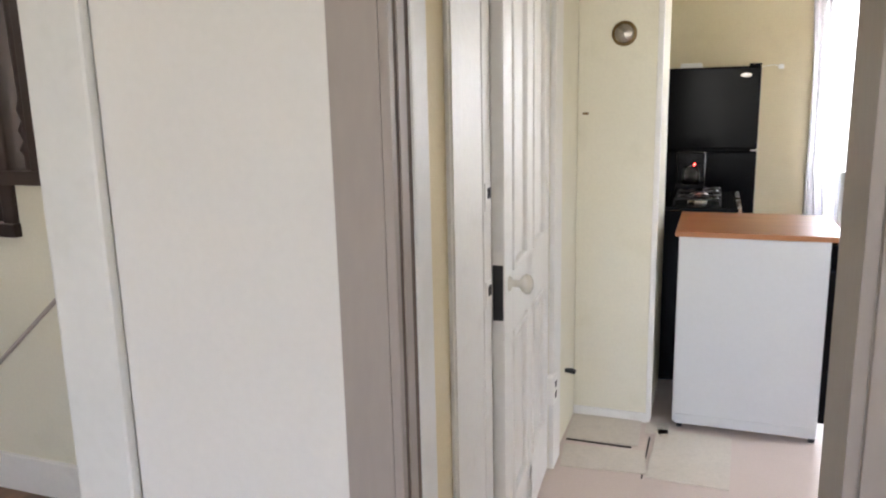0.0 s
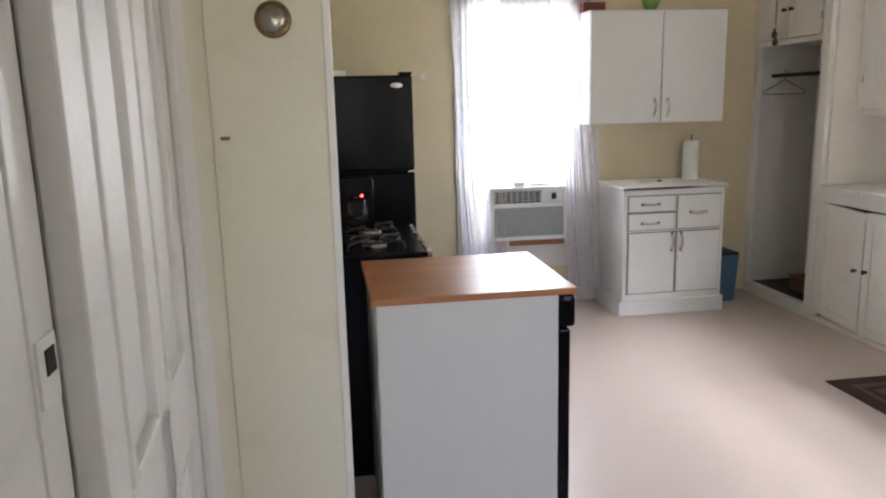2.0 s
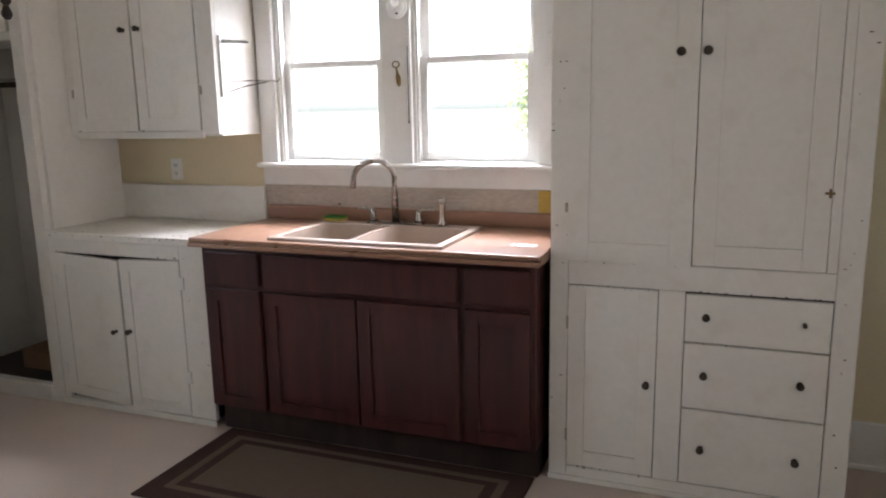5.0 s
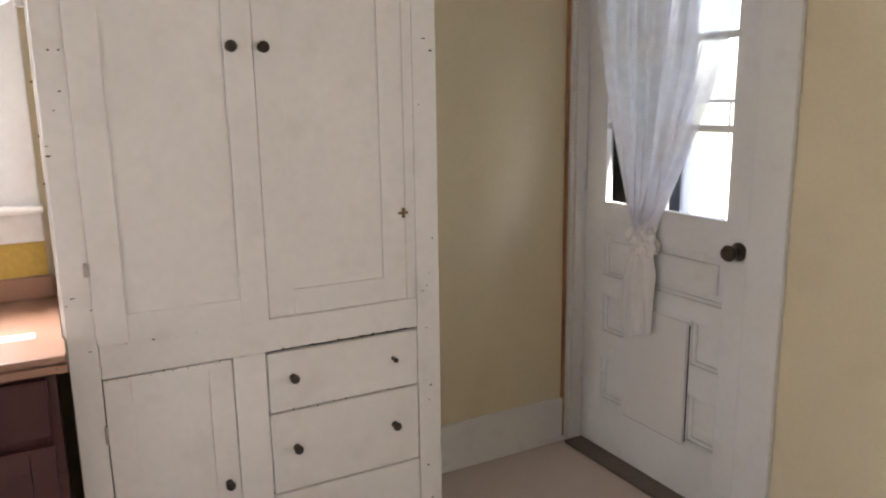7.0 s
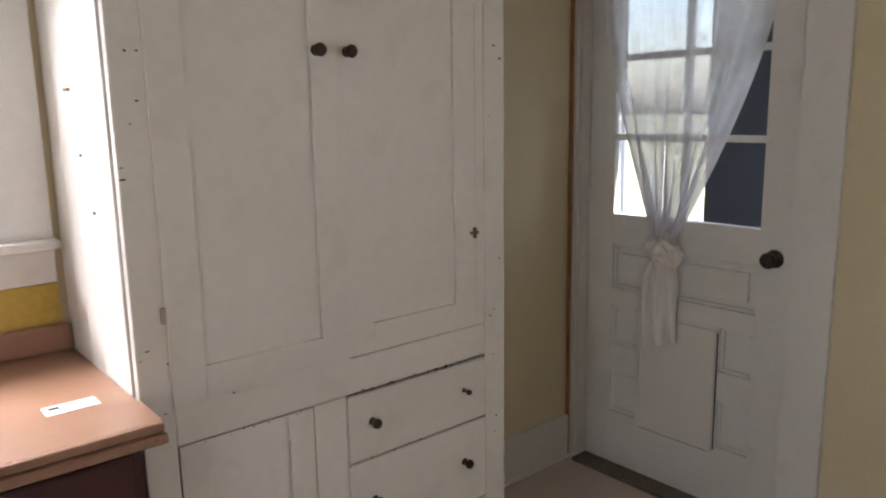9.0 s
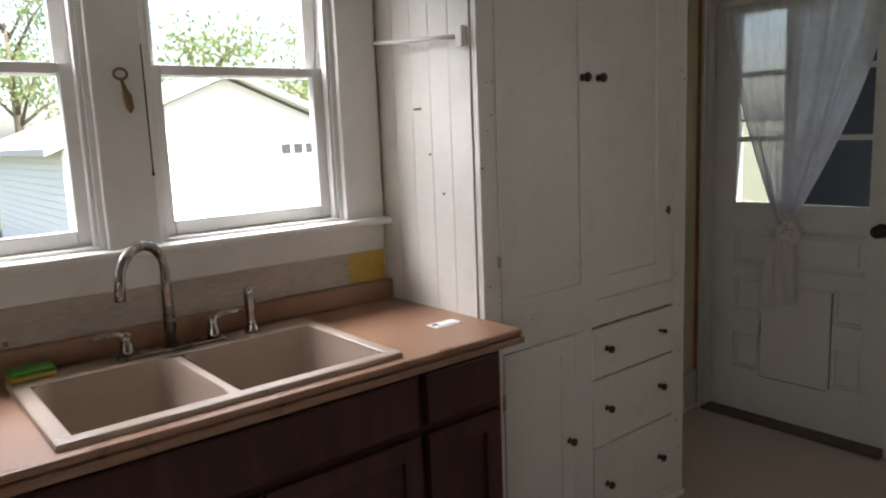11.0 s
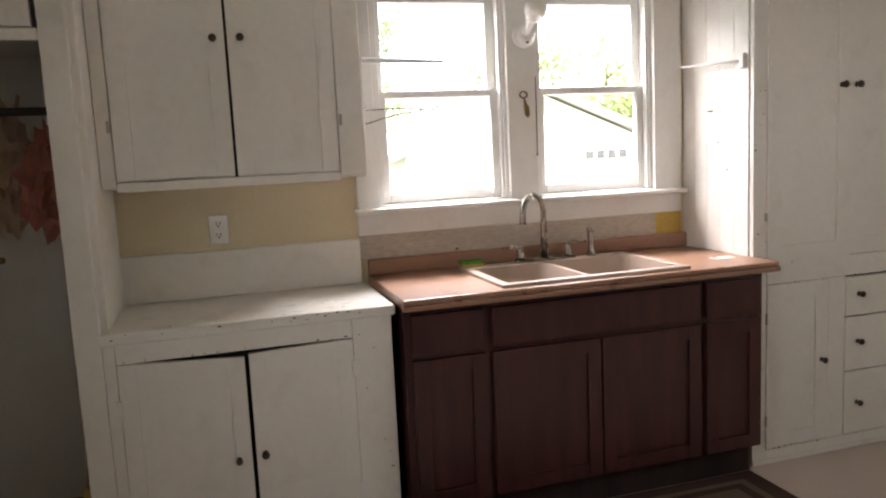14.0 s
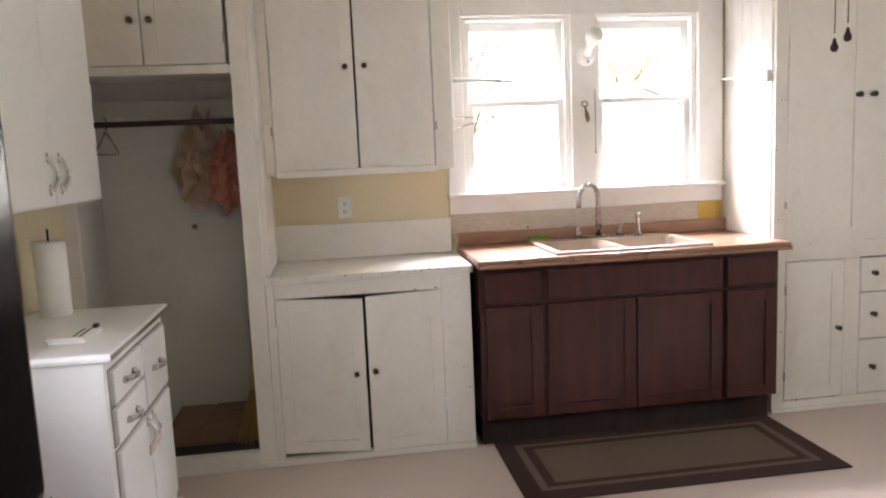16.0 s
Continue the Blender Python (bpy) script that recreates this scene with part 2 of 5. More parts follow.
# ---- mesh tools ----
def bm_box(bm, x0, x1, y0, y1, z0, z1, bevel=0.0, mat=0, seg=2):
    m = Matrix.LocRotScale(((x0 + x1) / 2, (y0 + y1) / 2, (z0 + z1) / 2), None, (abs(x1 - x0), abs(y1 - y0), abs(z1 - z0)))
    vs = bmesh.ops.create_cube(bm, size=1, matrix=m)["verts"]
    faces = {f for v in vs for f in v.link_faces}
    for f in faces:
        f.material_index = mat
    if bevel:
        es = list({e for v in vs for e in v.link_edges})
        r = bmesh.ops.bevel(bm, geom=es, offset=min(bevel, 0.45 * min(abs(x1 - x0), abs(y1 - y0), abs(z1 - z0))), segments=seg, affect="EDGES", profile=0.6, clamp_overlap=True)
        for f in r["faces"]:
            f.material_index = mat


def bm_tube(bm, pts, radius, sides=10, mat=0):
    """A round tube along pts; radius may be one number or one for each point."""
    pts = [Vector(p) for p in pts]
    rad = radius if isinstance(radius, (list, tuple)) else [radius] * len(pts)
    rings, ref = [], None
    for k, p in enumerate(pts):
        d = (pts[min(k + 1, len(pts) - 1)] - pts[max(k - 1, 0)]).normalized()
        if ref is None:
            ref = d.cross(Vector((0, 0, 1)))
            if ref.length < 0.01:
                ref = d.cross(Vector((1, 0, 0)))
        ref = (ref - d * ref.dot(d)).normalized()
        side = d.cross(ref)
        rings.append([bm.verts.new(p + rad[k] * (math.cos(a) * ref + math.sin(a) * side)) for a in (2 * math.pi * j / sides for j in range(sides))])
    for a, b in zip(rings, rings[1:]):
        for j in range(sides):
            f = bm.faces.new((a[j], a[(j + 1) % sides], b[(j + 1) % sides], b[j]))
            f.smooth, f.material_index = True, mat
    for ring in (rings[0][::-1], rings[-1]):
        bm.faces.new(ring).material_index = mat


def bm_lathe(bm, origin, axis, profile, sides=14, mat=0):
    """A turned shape: profile holds (distance along axis, radius)."""
    o, d = Vector(origin), Vector(axis).normalized()
    bm_tube(bm, [o + d * a for a, _ in profile], [max(r, 0.0004) for _, r in profile], sides, mat)


def put(name, bm, mats, parent=None, bevel=0.0, at=None):
    """Turns bm, made in world places, into an object whose origin is its parent's (or at)."""
    base = Vector(parent.location) if parent else Vector(at or (0, 0, 0))
    bmesh.ops.recalc_face_normals(bm, faces=bm.faces)
    bmesh.ops.translate(bm, verts=bm.verts, vec=-base)
    me = bpy.data.meshes.new(name)
    bm.to_mesh(me)
    bm.free()
    for mt in mats if isinstance(mats, (list, tuple)) else [mats]:
        me.materials.append(mt)
    ob = new(name, me)
    if parent:
        ob.parent = parent
    else:
        ob.location = base
    if bevel:
        mod = ob.modifiers.new("bevel", "BEVEL")
        mod.width, mod.segments, mod.limit_method = bevel, 2, "ANGLE"
    return ob


def box(name, mat, dims, parent=None, bevel=0.004):
    bm = bmesh.new()
    bm_box(bm, *dims, bevel=bevel)
    return put(name, bm, mat, parent)


def boxes(name, mat, rows, parent=None, bevel=0.004):
    bm = bmesh.new()
    for r in rows:
        bm_box(bm, *r, bevel=bevel)
    return put(name, bm, mat, parent)


def each(name, mat, rows, parent=None, bevel=0.004):
    """One object for each row."""
    return [box(name, mat, r, parent, bevel) for r in rows]


def tube(name, mat, pts, radius, parent=None, sides=10):
    bm = bmesh.new()
    bm_tube(bm, pts, radius, sides)
    return put(name, bm, mat, parent)


def lathe(name, mat, origin, axis, profile, parent=None, sides=14):
    bm = bmesh.new()
    bm_lathe(bm, origin, axis, profile, sides)
    return put(name, bm, mat, parent)


def thing(name, at, label, category, group="", kind=""):
    e = new(name)
    e.location = at
    e.empty_display_size = 0.1
    return tagged(e, label, category, group, kind)


def structure(ob, label, category):
    return tagged(ob, label, category, kind="structure")


def panel_face(bm, axis, face, a0, a1, z0, z1, border, depth, thick=0.02, out=-1, mat=0):
    """A framed panel door: stiles and rails round a sunk field. axis 'x': the face lies in x = face and a is y; 'y': the other way."""
    def b(u0, u1, w0, w1, f0, f1, bev):
        d = (f0, f1, u0, u1, w0, w1) if axis == "x" else (u0, u1, f0, f1, w0, w1)
        bm_box(bm, *d, bevel=bev, mat=mat)
    back = face - out * thick
    b(a0, a0 + border, z0, z1, face, back, 0.0012)
    b(a1 - border, a1, z0, z1, face, back, 0.0012)
    b(a0 + border, a1 - border, z0, z0 + border, face, back, 0.0012)
    b(a0 + border, a1 - border, z1 - border, z1, face, back, 0.0012)
    b(a0 + border - 0.002, a1 - border + 0.002, z0 + border - 0.002, z1 - border + 0.002, face - out * depth, back, 0.004)


def knob(parent, at, axis, r=0.014, mat=None):
    return lathe("knob", mat or BRONZE, at, axis, [(0, r * 0.8), (0.003, r * 0.55), (0.012, r * 0.45), (0.016, r * 0.9), (0.022, r), (0.028, r * 0.85), (0.031, r * 0.3)], parent, 12)


def pull(parent, at, along, out, length=0.10):
    """A bowed chrome handle on two feet."""
    a, al, o = Vector(at), Vector(along).normalized(), Vector(out).normalized()
    bm = bmesh.new()
    pts = [a + al * (length * (k / 10 - 0.5)) + o * (0.004 + 0.022 * math.sin(math.pi * k / 10)) for k in range(11)]
    bm_tube(bm, pts, [0.012 if k in (0, 10) else 0.010 for k in range(11)], 8)
    for s in (-0.5, 0.5):
        bm_lathe(bm, a + al * length * s, o, [(0, 0.011), (0.004, 0.010), (0.008, 0.006)], 8)
    side = al.cross(o)
    for s in (-0.5, 0.5):
        c = a + al * length * s * 1.02
        ring = [bm.verts.new(c + al * 0.020 * math.cos(t) + side * 0.012 * math.sin(t) + o * 0.0015) for t in (6.2832 * k / 10 for k in range(10))]
        bm.faces.new(ring)
    return put("handle", bm, CHROME, parent)


# ---- structure ----
CEIL = 2.62
structure(box("floor", VINYL, (-0.6, 4.30, 1.10, 6.80, -0.12, 0), bevel=0), "worn pinkish beige sheet vinyl kitchen floor", "floor")
structure(box("floor_hall", HALLFLOOR, (-3.6, 1.40, -2.6, 1.10, -0.12, 0), bevel=0), "dark wooden hall floor boards", "floor")
structure(box("floor_stair_hall", HALLFLOOR, (-3.6, -0.6, 1.10, 4.2, -0.12, 0), bevel=0), "dark wooden stair hall floor", "floor")
structure(boxes("ceiling", PALE, [(-3.7, 1.40, -2.6, 1.12, CEIL, CEIL + 0.1), (-3.7, 4.3, 1.12, 6.80, CEIL, CEIL + 0.1)], bevel=0), "plain pale painted ceiling", "ceiling")

# north wall with the air conditioner window
structure(boxes("wall_north", CREAM, [(-0.6, 1.44, 6.63, 6.80, 0, CEIL), (2.15, 4.30, 6.63, 6.80, 0, CEIL), (1.44, 2.15, 6.63, 6.80, 0, 0.47), (1.44, 2.15, 6.63, 6.80, 2.12, CEIL)], bevel=0), "cream painted plaster kitchen wall", "wall")
# east wall with the pair of sash windows
W0, W1, SILLZ, HEADZ = (3.405, 4.005), (4.140, 4.740), 1.215, 2.145
structure(boxes("wall_east", CREAM, [(4.13, 4.30, 1.0, W0[0], 0, CEIL), (4.13, 4.30, W1[1], 6.63, 0, CEIL), (4.13, 4.30, W0[1], W1[0], SILLZ, HEADZ), (4.13, 4.30, W0[0], W1[1], 0, SILLZ), (4.13, 4.30, W0[0], W1[1], HEADZ, CEIL)], bevel=0), "cream painted plaster wall behind the sink", "wall")
# south wall: hall doorway, back door, and the opening of an added window
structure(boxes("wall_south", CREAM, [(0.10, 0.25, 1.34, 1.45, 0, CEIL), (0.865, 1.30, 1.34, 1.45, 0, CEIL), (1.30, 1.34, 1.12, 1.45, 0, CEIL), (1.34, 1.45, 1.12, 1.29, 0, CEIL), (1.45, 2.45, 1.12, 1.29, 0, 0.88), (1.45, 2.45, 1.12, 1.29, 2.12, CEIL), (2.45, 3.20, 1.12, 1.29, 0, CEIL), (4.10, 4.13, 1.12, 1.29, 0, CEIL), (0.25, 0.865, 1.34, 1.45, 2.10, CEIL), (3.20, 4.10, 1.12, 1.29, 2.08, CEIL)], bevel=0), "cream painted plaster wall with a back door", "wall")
structure(boxes("wall_hall", HALLWALL, [(-0.262, 0.16, 1.318, 1.34, 0, CEIL), (-0.26, -0.05, 1.34, 1.43, 0, CEIL), (0.16, 0.25, 1.318, 1.34, 2.19, CEIL), (0.865, 1.30, 1.318, 1.34, 0, CEIL), (0.25, 0.865, 1.318, 1.34, 2.10, CEIL), (-3.6, -0.262, 1.318, 1.43, 2.10, CEIL)], bevel=0), "smooth off-white hall wall", "wall")
# west wall with the ajar door
structure(boxes("wall_west", PALE, [(-0.05, 0.10, 1.96, 2.27, 0, CEIL), (-0.05, 0.10, 3.09, 4.15, 0, CEIL), (-0.05, 0.10, 2.27, 3.09, 2.06, CEIL), (-0.6, -0.45, 4.15, 6.63, 0, CEIL), (-0.6, -0.05, 4.15, 4.25, 0, CEIL)], bevel=0), "pale cream painted west wall", "wall")
structure(boxes("wall_closing", HALLWALL, [(-3.7, -3.6, -2.6, 2.70, 0, CEIL), (-3.7, -3.6, 3.90, 4.2, 0, CEIL), (-3.7, -3.6, 2.70, 3.90, 0, 0.90), (-3.7, -3.6, 2.70, 3.90, 2.30, CEIL), (1.30, 1.40, -2.5, 1.12, 0, CEIL), (1.30, 1.302, 1.12, 1.34, 0, CEIL), (-3.7, -0.15, -2.6, -2.5, 0, CEIL), (1.05, 1.40, -2.6, -2.5, 0, CEIL), (-0.15, 1.05, -2.6, -2.5, 0, 0.8), (-0.15, 1.05, -2.6, -2.5, 2.2, CEIL), (-3.6, -0.05, 4.1, 4.2, 0, CEIL), (-0.9, -0.8, 2.2, 4.1, 0, CEIL)], bevel=0), "plain off-white hall walls", "wall")
structure(box("wall_west_corner", CREAM, (-0.05, 0.10, 1.34, 1.96, 0, CEIL), bevel=0), "cream painted wall between the two doors", "wall")
# chimney chase beside the stove
col = thing("chimney_chase", (0.28, 3.9, 0), "pale cream painted boxed-in chimney chase with round flue cover", "column", kind="structure")
box("body", PALE, (0.10, 0.45, 3.66, 4.18, 0, CEIL), col, 0.006)
box("corner_strip", TRIM, (0.432, 0.456, 3.652, 3.675, 0.02, CEIL), col, 0.003)
box("foot_board", TRIM, (0.10, 0.452, 3.648, 3.66, 0, 0.045), col, 0.003)
bm = bmesh.new()
bm_lathe(bm, (0.294, 3.66, 1.735), (0, -1, 0), [(0, 0.052), (0.006, 0.052), (0.010, 0.046), (0.010, 0.040)], 28)
put("flue_ring", bm, BRASS, col)
bm = bmesh.new()
bm_lathe(bm, (0.294, 3.652, 1.735), (0, -1, 0), [(0, 0.041), (0.006, 0.038), (0.010, 0.026), (0.012, 0.002)], 28)
tagged(put("flue_cover", bm, STEEL, col), "dull silver flue cover disc")
box("hook", BRASS, (0.125, 0.15, 3.64, 3.66, 1.40, 1.41), col, 0.002)

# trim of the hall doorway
# Taupe paint, darkened so that it carries the shade on the doorway reveal.
TAUPE = surface("dark_taupe_paint", (0.40, 0.345, 0.31), 0.45, vary=0.06, scale=5, bump=0.2, grain=60, dirt=(0.40, 0.33, 0.28), dirt_amount=0.3, stretch=(1, 1, 0.25))
structure(boxes("trim_hall_doorway", TAUPE, [(0.16, 0.240, 1.314, 1.34, 0, 2.18), (0.865, 0.96, 1.306, 1.318, 0, 2.18), (0.848, 0.865, 1.318, 1.50, 0, 2.10), (0.240, 0.255, 1.316, 1.332, 0, 2.10), (0.16, 0.255, 1.347, 1.374, 0, 2.18)], bevel=0.0015), "taupe painted casing on the hall side, darkened for its shade", "trim")
structure(boxes("trim_doorway", TRIM, [(0.10, 0.257, 1.393, 1.458, 0, 2.2), (0.852, 0.98, 1.502, 1.520, 0, 2.2), (0.26, 0.848, 1.318, 1.45, 2.08, 2.10)], bevel=0.006), "white painted doorway casing with worn edges", "trim")
# Nearly flush strips, darker brown than the casing, mark the two grooves.
structure(boxes("trim_groove", surface("dark_brown_groove", (0.20, 0.15, 0.125), 0.8, vary=0.2, scale=9, bump=0.2), [(0.16, 0.2525, 1.332, 1.347, 0, 2.2), (0.16, 0.2525, 1.374, 1.393, 0, 2.2)], bevel=0), "dark brown grooves in the door casing", "trim")
tagged(box("door_catch", BRASS, (0.2545, 0.262, 1.352, 1.368, 0.725, 0.775), bevel=0.002), "small dark catch on the doorway casing", "catch")
structure(boxes("trim_stair_opening", TRIM, [(-0.285, -0.262, 1.318, 1.44, 0, 2.10), (-0.392, -0.262, 1.296, 1.318, 0, 2.2), (-3.6, -0.392, 1.296, 1.318, 2.10, 2.2)], bevel=0.008), "white painted casing of the stair hall opening", "trim")
structure(boxes("baseboard", TRIM, [(4.112, 4.13, 1.30, 2.18, 0, 0.20), (1.345, 3.06, 1.292, 1.308, 0, 0.20), (0.94, 2.38, 6.612, 6.63, 0, 0.20), (4.106, 4.13, 1.30, 2.18, 0, 0.02)], bevel=0.004), "white painted wooden baseboard", "baseboard")
structure(boxes("trim_north_window", TRIM, [(1.33, 1.44, 6.605, 6.63, 0.40, 2.25), (2.15, 2.26, 6.605, 6.63, 0.40, 2.25), (1.33, 2.26, 6.605, 6.63, 2.12, 2.25), (1.40, 2.18, 6.60, 6.63, 0.28, 0.45)], bevel=0.005), "white painted casing of the north window", "trim")
structure(boxes("trim_west_door", TRIM, [(0.10, 0.112, 1.955, 2.20, 0, 2.14), (0.10, 0.115, 2.20, 2.268, 0, 2.1), (0.10, 0.122, 3.09, 3.22, 0, 2.14), (0.10, 0.122, 2.20, 3.09, 2.06, 2.17), (0.10, 0.117, 1.962, 1.982, 0, 2.14)], bevel=0.004), "white painted casing round the ajar door", "trim")

# ---- stair hall seen through the opening ----
bm = bmesh.new()
for dims in [(-3.6, -1.68, 2.30, 2.40, 0, 1.03), (-1.68, -1.52, 2.30, 2.40, 0, 1.22), (-1.52, -0.9, 2.30, 2.40, 0, CEIL)]:
    bm_box(bm, *dims)
structure(put("wall_stair", bm, PALE), "cream painted wall below the stair balustrade", "wall")
structure(boxes("baseboard_stair", TRIM, [(-3.6, -0.95, 2.28, 2.30, 0, 0.15)]), "white baseboard below the stair", "baseboard")
bm = bmesh.new()
bm_tube(bm, [(-2.45, 2.299, 0.05), (-1.45, 2.299, 0.868)], 0.009, 6)
structure(put("stair_string", bm, TAUPE), "thin slanting cover strip on the stair wall", "trim")
sx = thing("window_5", (-3.65, 3.3, 0.9), "white wooden stair hall window behind the balustrade", "window", kind="structure")
boxes("frame", TRIM, [(-3.70, -3.595, 2.70, 2.74, 0.90, 2.30), (-3.70, -3.595, 3.86, 3.90, 0.90, 2.30), (-3.70, -3.595, 2.74, 3.86, 2.26, 2.30), (-3.70, -3.595, 2.74, 3.86, 0.90, 0.94), (-3.68, -3.645, 2.74, 3.86, 1.58, 1.62)], sx)
g = box("pane", GLASS, (-3.664, -3.661, 2.74, 3.86, 0.94, 2.26), sx, 0)
g.visible_shadow = False
st = thing("stair_balustrade", (-1.75, 2.3, 1.0), "dark stained stair balustrade with turned balusters", "balustrade")
each("bottom_rail", BLACKWOOD, [(-2.4, -1.66, 2.27, 2.41, 1.025, 1.075), (-1.70, -1.50, 2.27, 2.41, 1.215, 1.265)], st)
each("post", BLACKWOOD, [(-1.56, -1.49, 2.28, 2.37, 1.22, 2.5), (-1.725, -1.665, 2.28, 2.37, 1.03, 2.3)], st, 0.008)
prof = [(0, 0.018), (0.05, 0.018), (0.07, 0.030), (0.10, 0.014), (0.14, 0.028), (0.17, 0.013), (0.21, 0.026), (0.25, 0.014), (0.6, 0.022), (0.9, 0.015), (1.1, 0.015)]
for k, (bx, bz) in enumerate([(-1.615, 1.265), (-1.79, 1.07), (-1.90, 1.07), (-2.01, 1.07)]):
    lathe("baluster", BLACKWOOD, (bx, 2.335, bz), (0, 0, 1), prof, st, 10)

# ---- east window ----
def sash_window(name, y0, y1):
    w = thing(name, (4.2, (y0 + y1) / 2, SILLZ), "white painted double-hung wooden sash window", "window", "windows over the sink", "structure")
    boxes("jamb", TRIM, [(4.13, 4.27, y0, y0 + 0.018, SILLZ, HEADZ), (4.13, 4.27, y1 - 0.018, y1, SILLZ, HEADZ), (4.13, 4.27, y0 + 0.018, y1 - 0.018, HEADZ - 0.018, HEADZ), (4.13, 4.31, y0 + 0.018, y1 - 0.018, SILLZ, SILLZ + 0.012)], w, 0.003)
    a0, a1 = y0 + 0.02, y1 - 0.02
    def sash(label, x, z0, z1, bottom, top):
        boxes(label, TRIM, [(x, x + 0.034, a0, a0 + 0.042, z0, z1), (x, x + 0.034, a1 - 0.042, a1, z0, z1), (x, x + 0.034, a0 + 0.042, a1 - 0.042, z0, z0 + bottom), (x, x + 0.034, a0 + 0.042, a1 - 0.042, z1 - top, z1)], w, 0.004)
        g = box("pane", GLASS, (x + 0.015, x + 0.018, a0 + 0.04, a1 - 0.04, z0 + bottom - 0.002, z1 - top + 0.002), w, 0)
        g.visible_shadow = False
    sash("lower_sash", 4.165, SILLZ + 0.013, 1.705, 0.042, 0.028)
    sash("upper_sash", 4.205, 1.675, HEADZ - 0.02, 0.030, 0.045)
    boxes("stop", TRIM, [(4.135, 4.163, y0 + 0.018, y0 + 0.030, SILLZ + 0.012, HEADZ - 0.018), (4.135, 4.163, y1 - 0.030, y1 - 0.018, SILLZ + 0.012, HEADZ - 0.018)], w, 0.003)
    return w


sash_window("window_1", *W0)
sash_window("window_2", *W1)
structure(boxes("trim_east_window", TRIM, [(4.108, 4.13, 4.740, 4.835, 1.19, 2.27), (4.108, 4.13, 4.002, 4.143, 1.19, 2.145), (4.108, 4.13, 3.262, 3.407, 1.19, 2.27), (4.106, 4.13, 3.407, 4.740, 2.145, 2.27), (4.112, 4.13, 3.262, 4.835, 1.105, 1.195)], bevel=0.005), "white painted flat window casing and apron", "trim")
structure(box("window_sill", TRIM, (4.065, 4.17, 3.255, 4.845, 1.195, 1.217), bevel=0.008), "white painted window stool with chipped edge", "trim")

# ---- added south window, unseen, lets fill light in beside the hall doorway ----
sw = thing("added_window_4", (1.95, 1.2, 0.88), "unseen white window added in the south wall for fill light", "window", kind="structure")
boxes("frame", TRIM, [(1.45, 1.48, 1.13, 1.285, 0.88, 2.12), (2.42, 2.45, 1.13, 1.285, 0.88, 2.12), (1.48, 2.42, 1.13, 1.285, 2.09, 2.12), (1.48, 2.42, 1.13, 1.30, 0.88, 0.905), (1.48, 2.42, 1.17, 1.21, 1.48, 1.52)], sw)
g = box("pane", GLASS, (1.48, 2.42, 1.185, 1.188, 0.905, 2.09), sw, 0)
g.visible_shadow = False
structure(boxes("trim_added_south_window", TRIM, [(1.34, 1.45, 1.292, 1.312, 0.80, 2.23), (2.45, 2.56, 1.292, 1.312, 0.80, 2.23), (1.45, 2.45, 1.292, 1.312, 2.12, 2.23), (1.45, 2.45, 1.292, 1.312, 0.80, 0.88)], bevel=0.005), "white painted casing of the added south window", "trim")

# ---- north window, air conditioner, curtains ----
nw = thing("window_3", (1.8, 6.7, 0.5), "white wooden window lit by daylight behind sheer curtains", "window", kind="structure")
boxes("frame", TRIM, [(1.44, 1.475, 6.66, 6.74, 0.47, 2.12), (2.115, 2.15, 6.66, 6.74, 0.47, 2.12), (1.475, 2.115, 6.66, 6.74, 2.08, 2.12), (1.475, 2.115, 6.66, 6.70, 1.46, 1.495)], nw)
g = box("pane", GLASS, (1.475, 2.115, 6.70, 6.703, 0.90, 2.08), nw, 0)
g.visible_shadow = False
structure(boxes("window_board", BOARD, [(1.50, 2.12, 6.56, 6.72, 0.455, 0.515)], bevel=0.004), "bare brown wooden board under the air conditioner", "sill")
ac = thing("air_conditioner", (1.82, 6.5, 0.515), "white window air conditioner with grey louvred front", "air conditioner")
boxes("body", ACWHITE, [(1.545, 2.095, 6.47, 6.75, 0.517, 0.898)], ac, 0.012)
boxes("front_frame", ACWHITE, [(1.545, 1.568, 6.435, 6.472, 0.517, 0.898), (2.072, 2.095, 6.435, 6.472, 0.517, 0.898), (1.568, 2.072, 6.435, 6.472, 0.872, 0.898), (1.568, 2.072, 6.435, 6.472, 0.517, 0.545), (1.568, 2.072, 6.435, 6.472, 0.752, 0.785), (1.905, 1.93, 6.437, 6.472, 0.785, 0.872)], ac, 0.006)
boxes("control_panel", ACWHITE, [(1.93, 2.072, 6.448, 6.472, 0.785, 0.872)], ac, 0.003)
boxes("dial", BLACKMATTE, [(1.985, 2.02, 6.436, 6.45, 0.805, 0.85)], ac, 0.006)
# Near-black sheet behind the louvres, with the recess shade in its colour.
boxes("vent_recess", DARKGAP, [(1.568, 1.905, 6.466, 6.472, 0.785, 0.872)], ac, 0)
boxes("vent_louvre", ACWHITE, [(1.568, 1.905, 6.444, 6.464, 0.798 + 0.016 * k, 0.803 + 0.016 * k) for k in range(5)] + [(1.568 + 0.042 * k, 1.573 + 0.042 * k, 6.450, 6.464, 0.786, 0.872) for k in range(1, 8)], ac, 0.001)
boxes("grille", ACGREY, [(1.568, 2.072, 6.452, 6.472, 0.545, 0.752)], ac, 0)
boxes("grille_slat", ACGREY, [(1.570, 2.070, 6.442, 6.453, 0.552 + 0.0165 * k, 0.560 + 0.0165 * k) for k in range(12)], ac, 0.001)
boxes("top_clutter", PAPER, [(1.84, 1.98, 6.50, 6.58, 0.898, 0.915), (1.72, 1.80, 6.47, 6.52, 0.898, 0.93)], ac, 0.004)


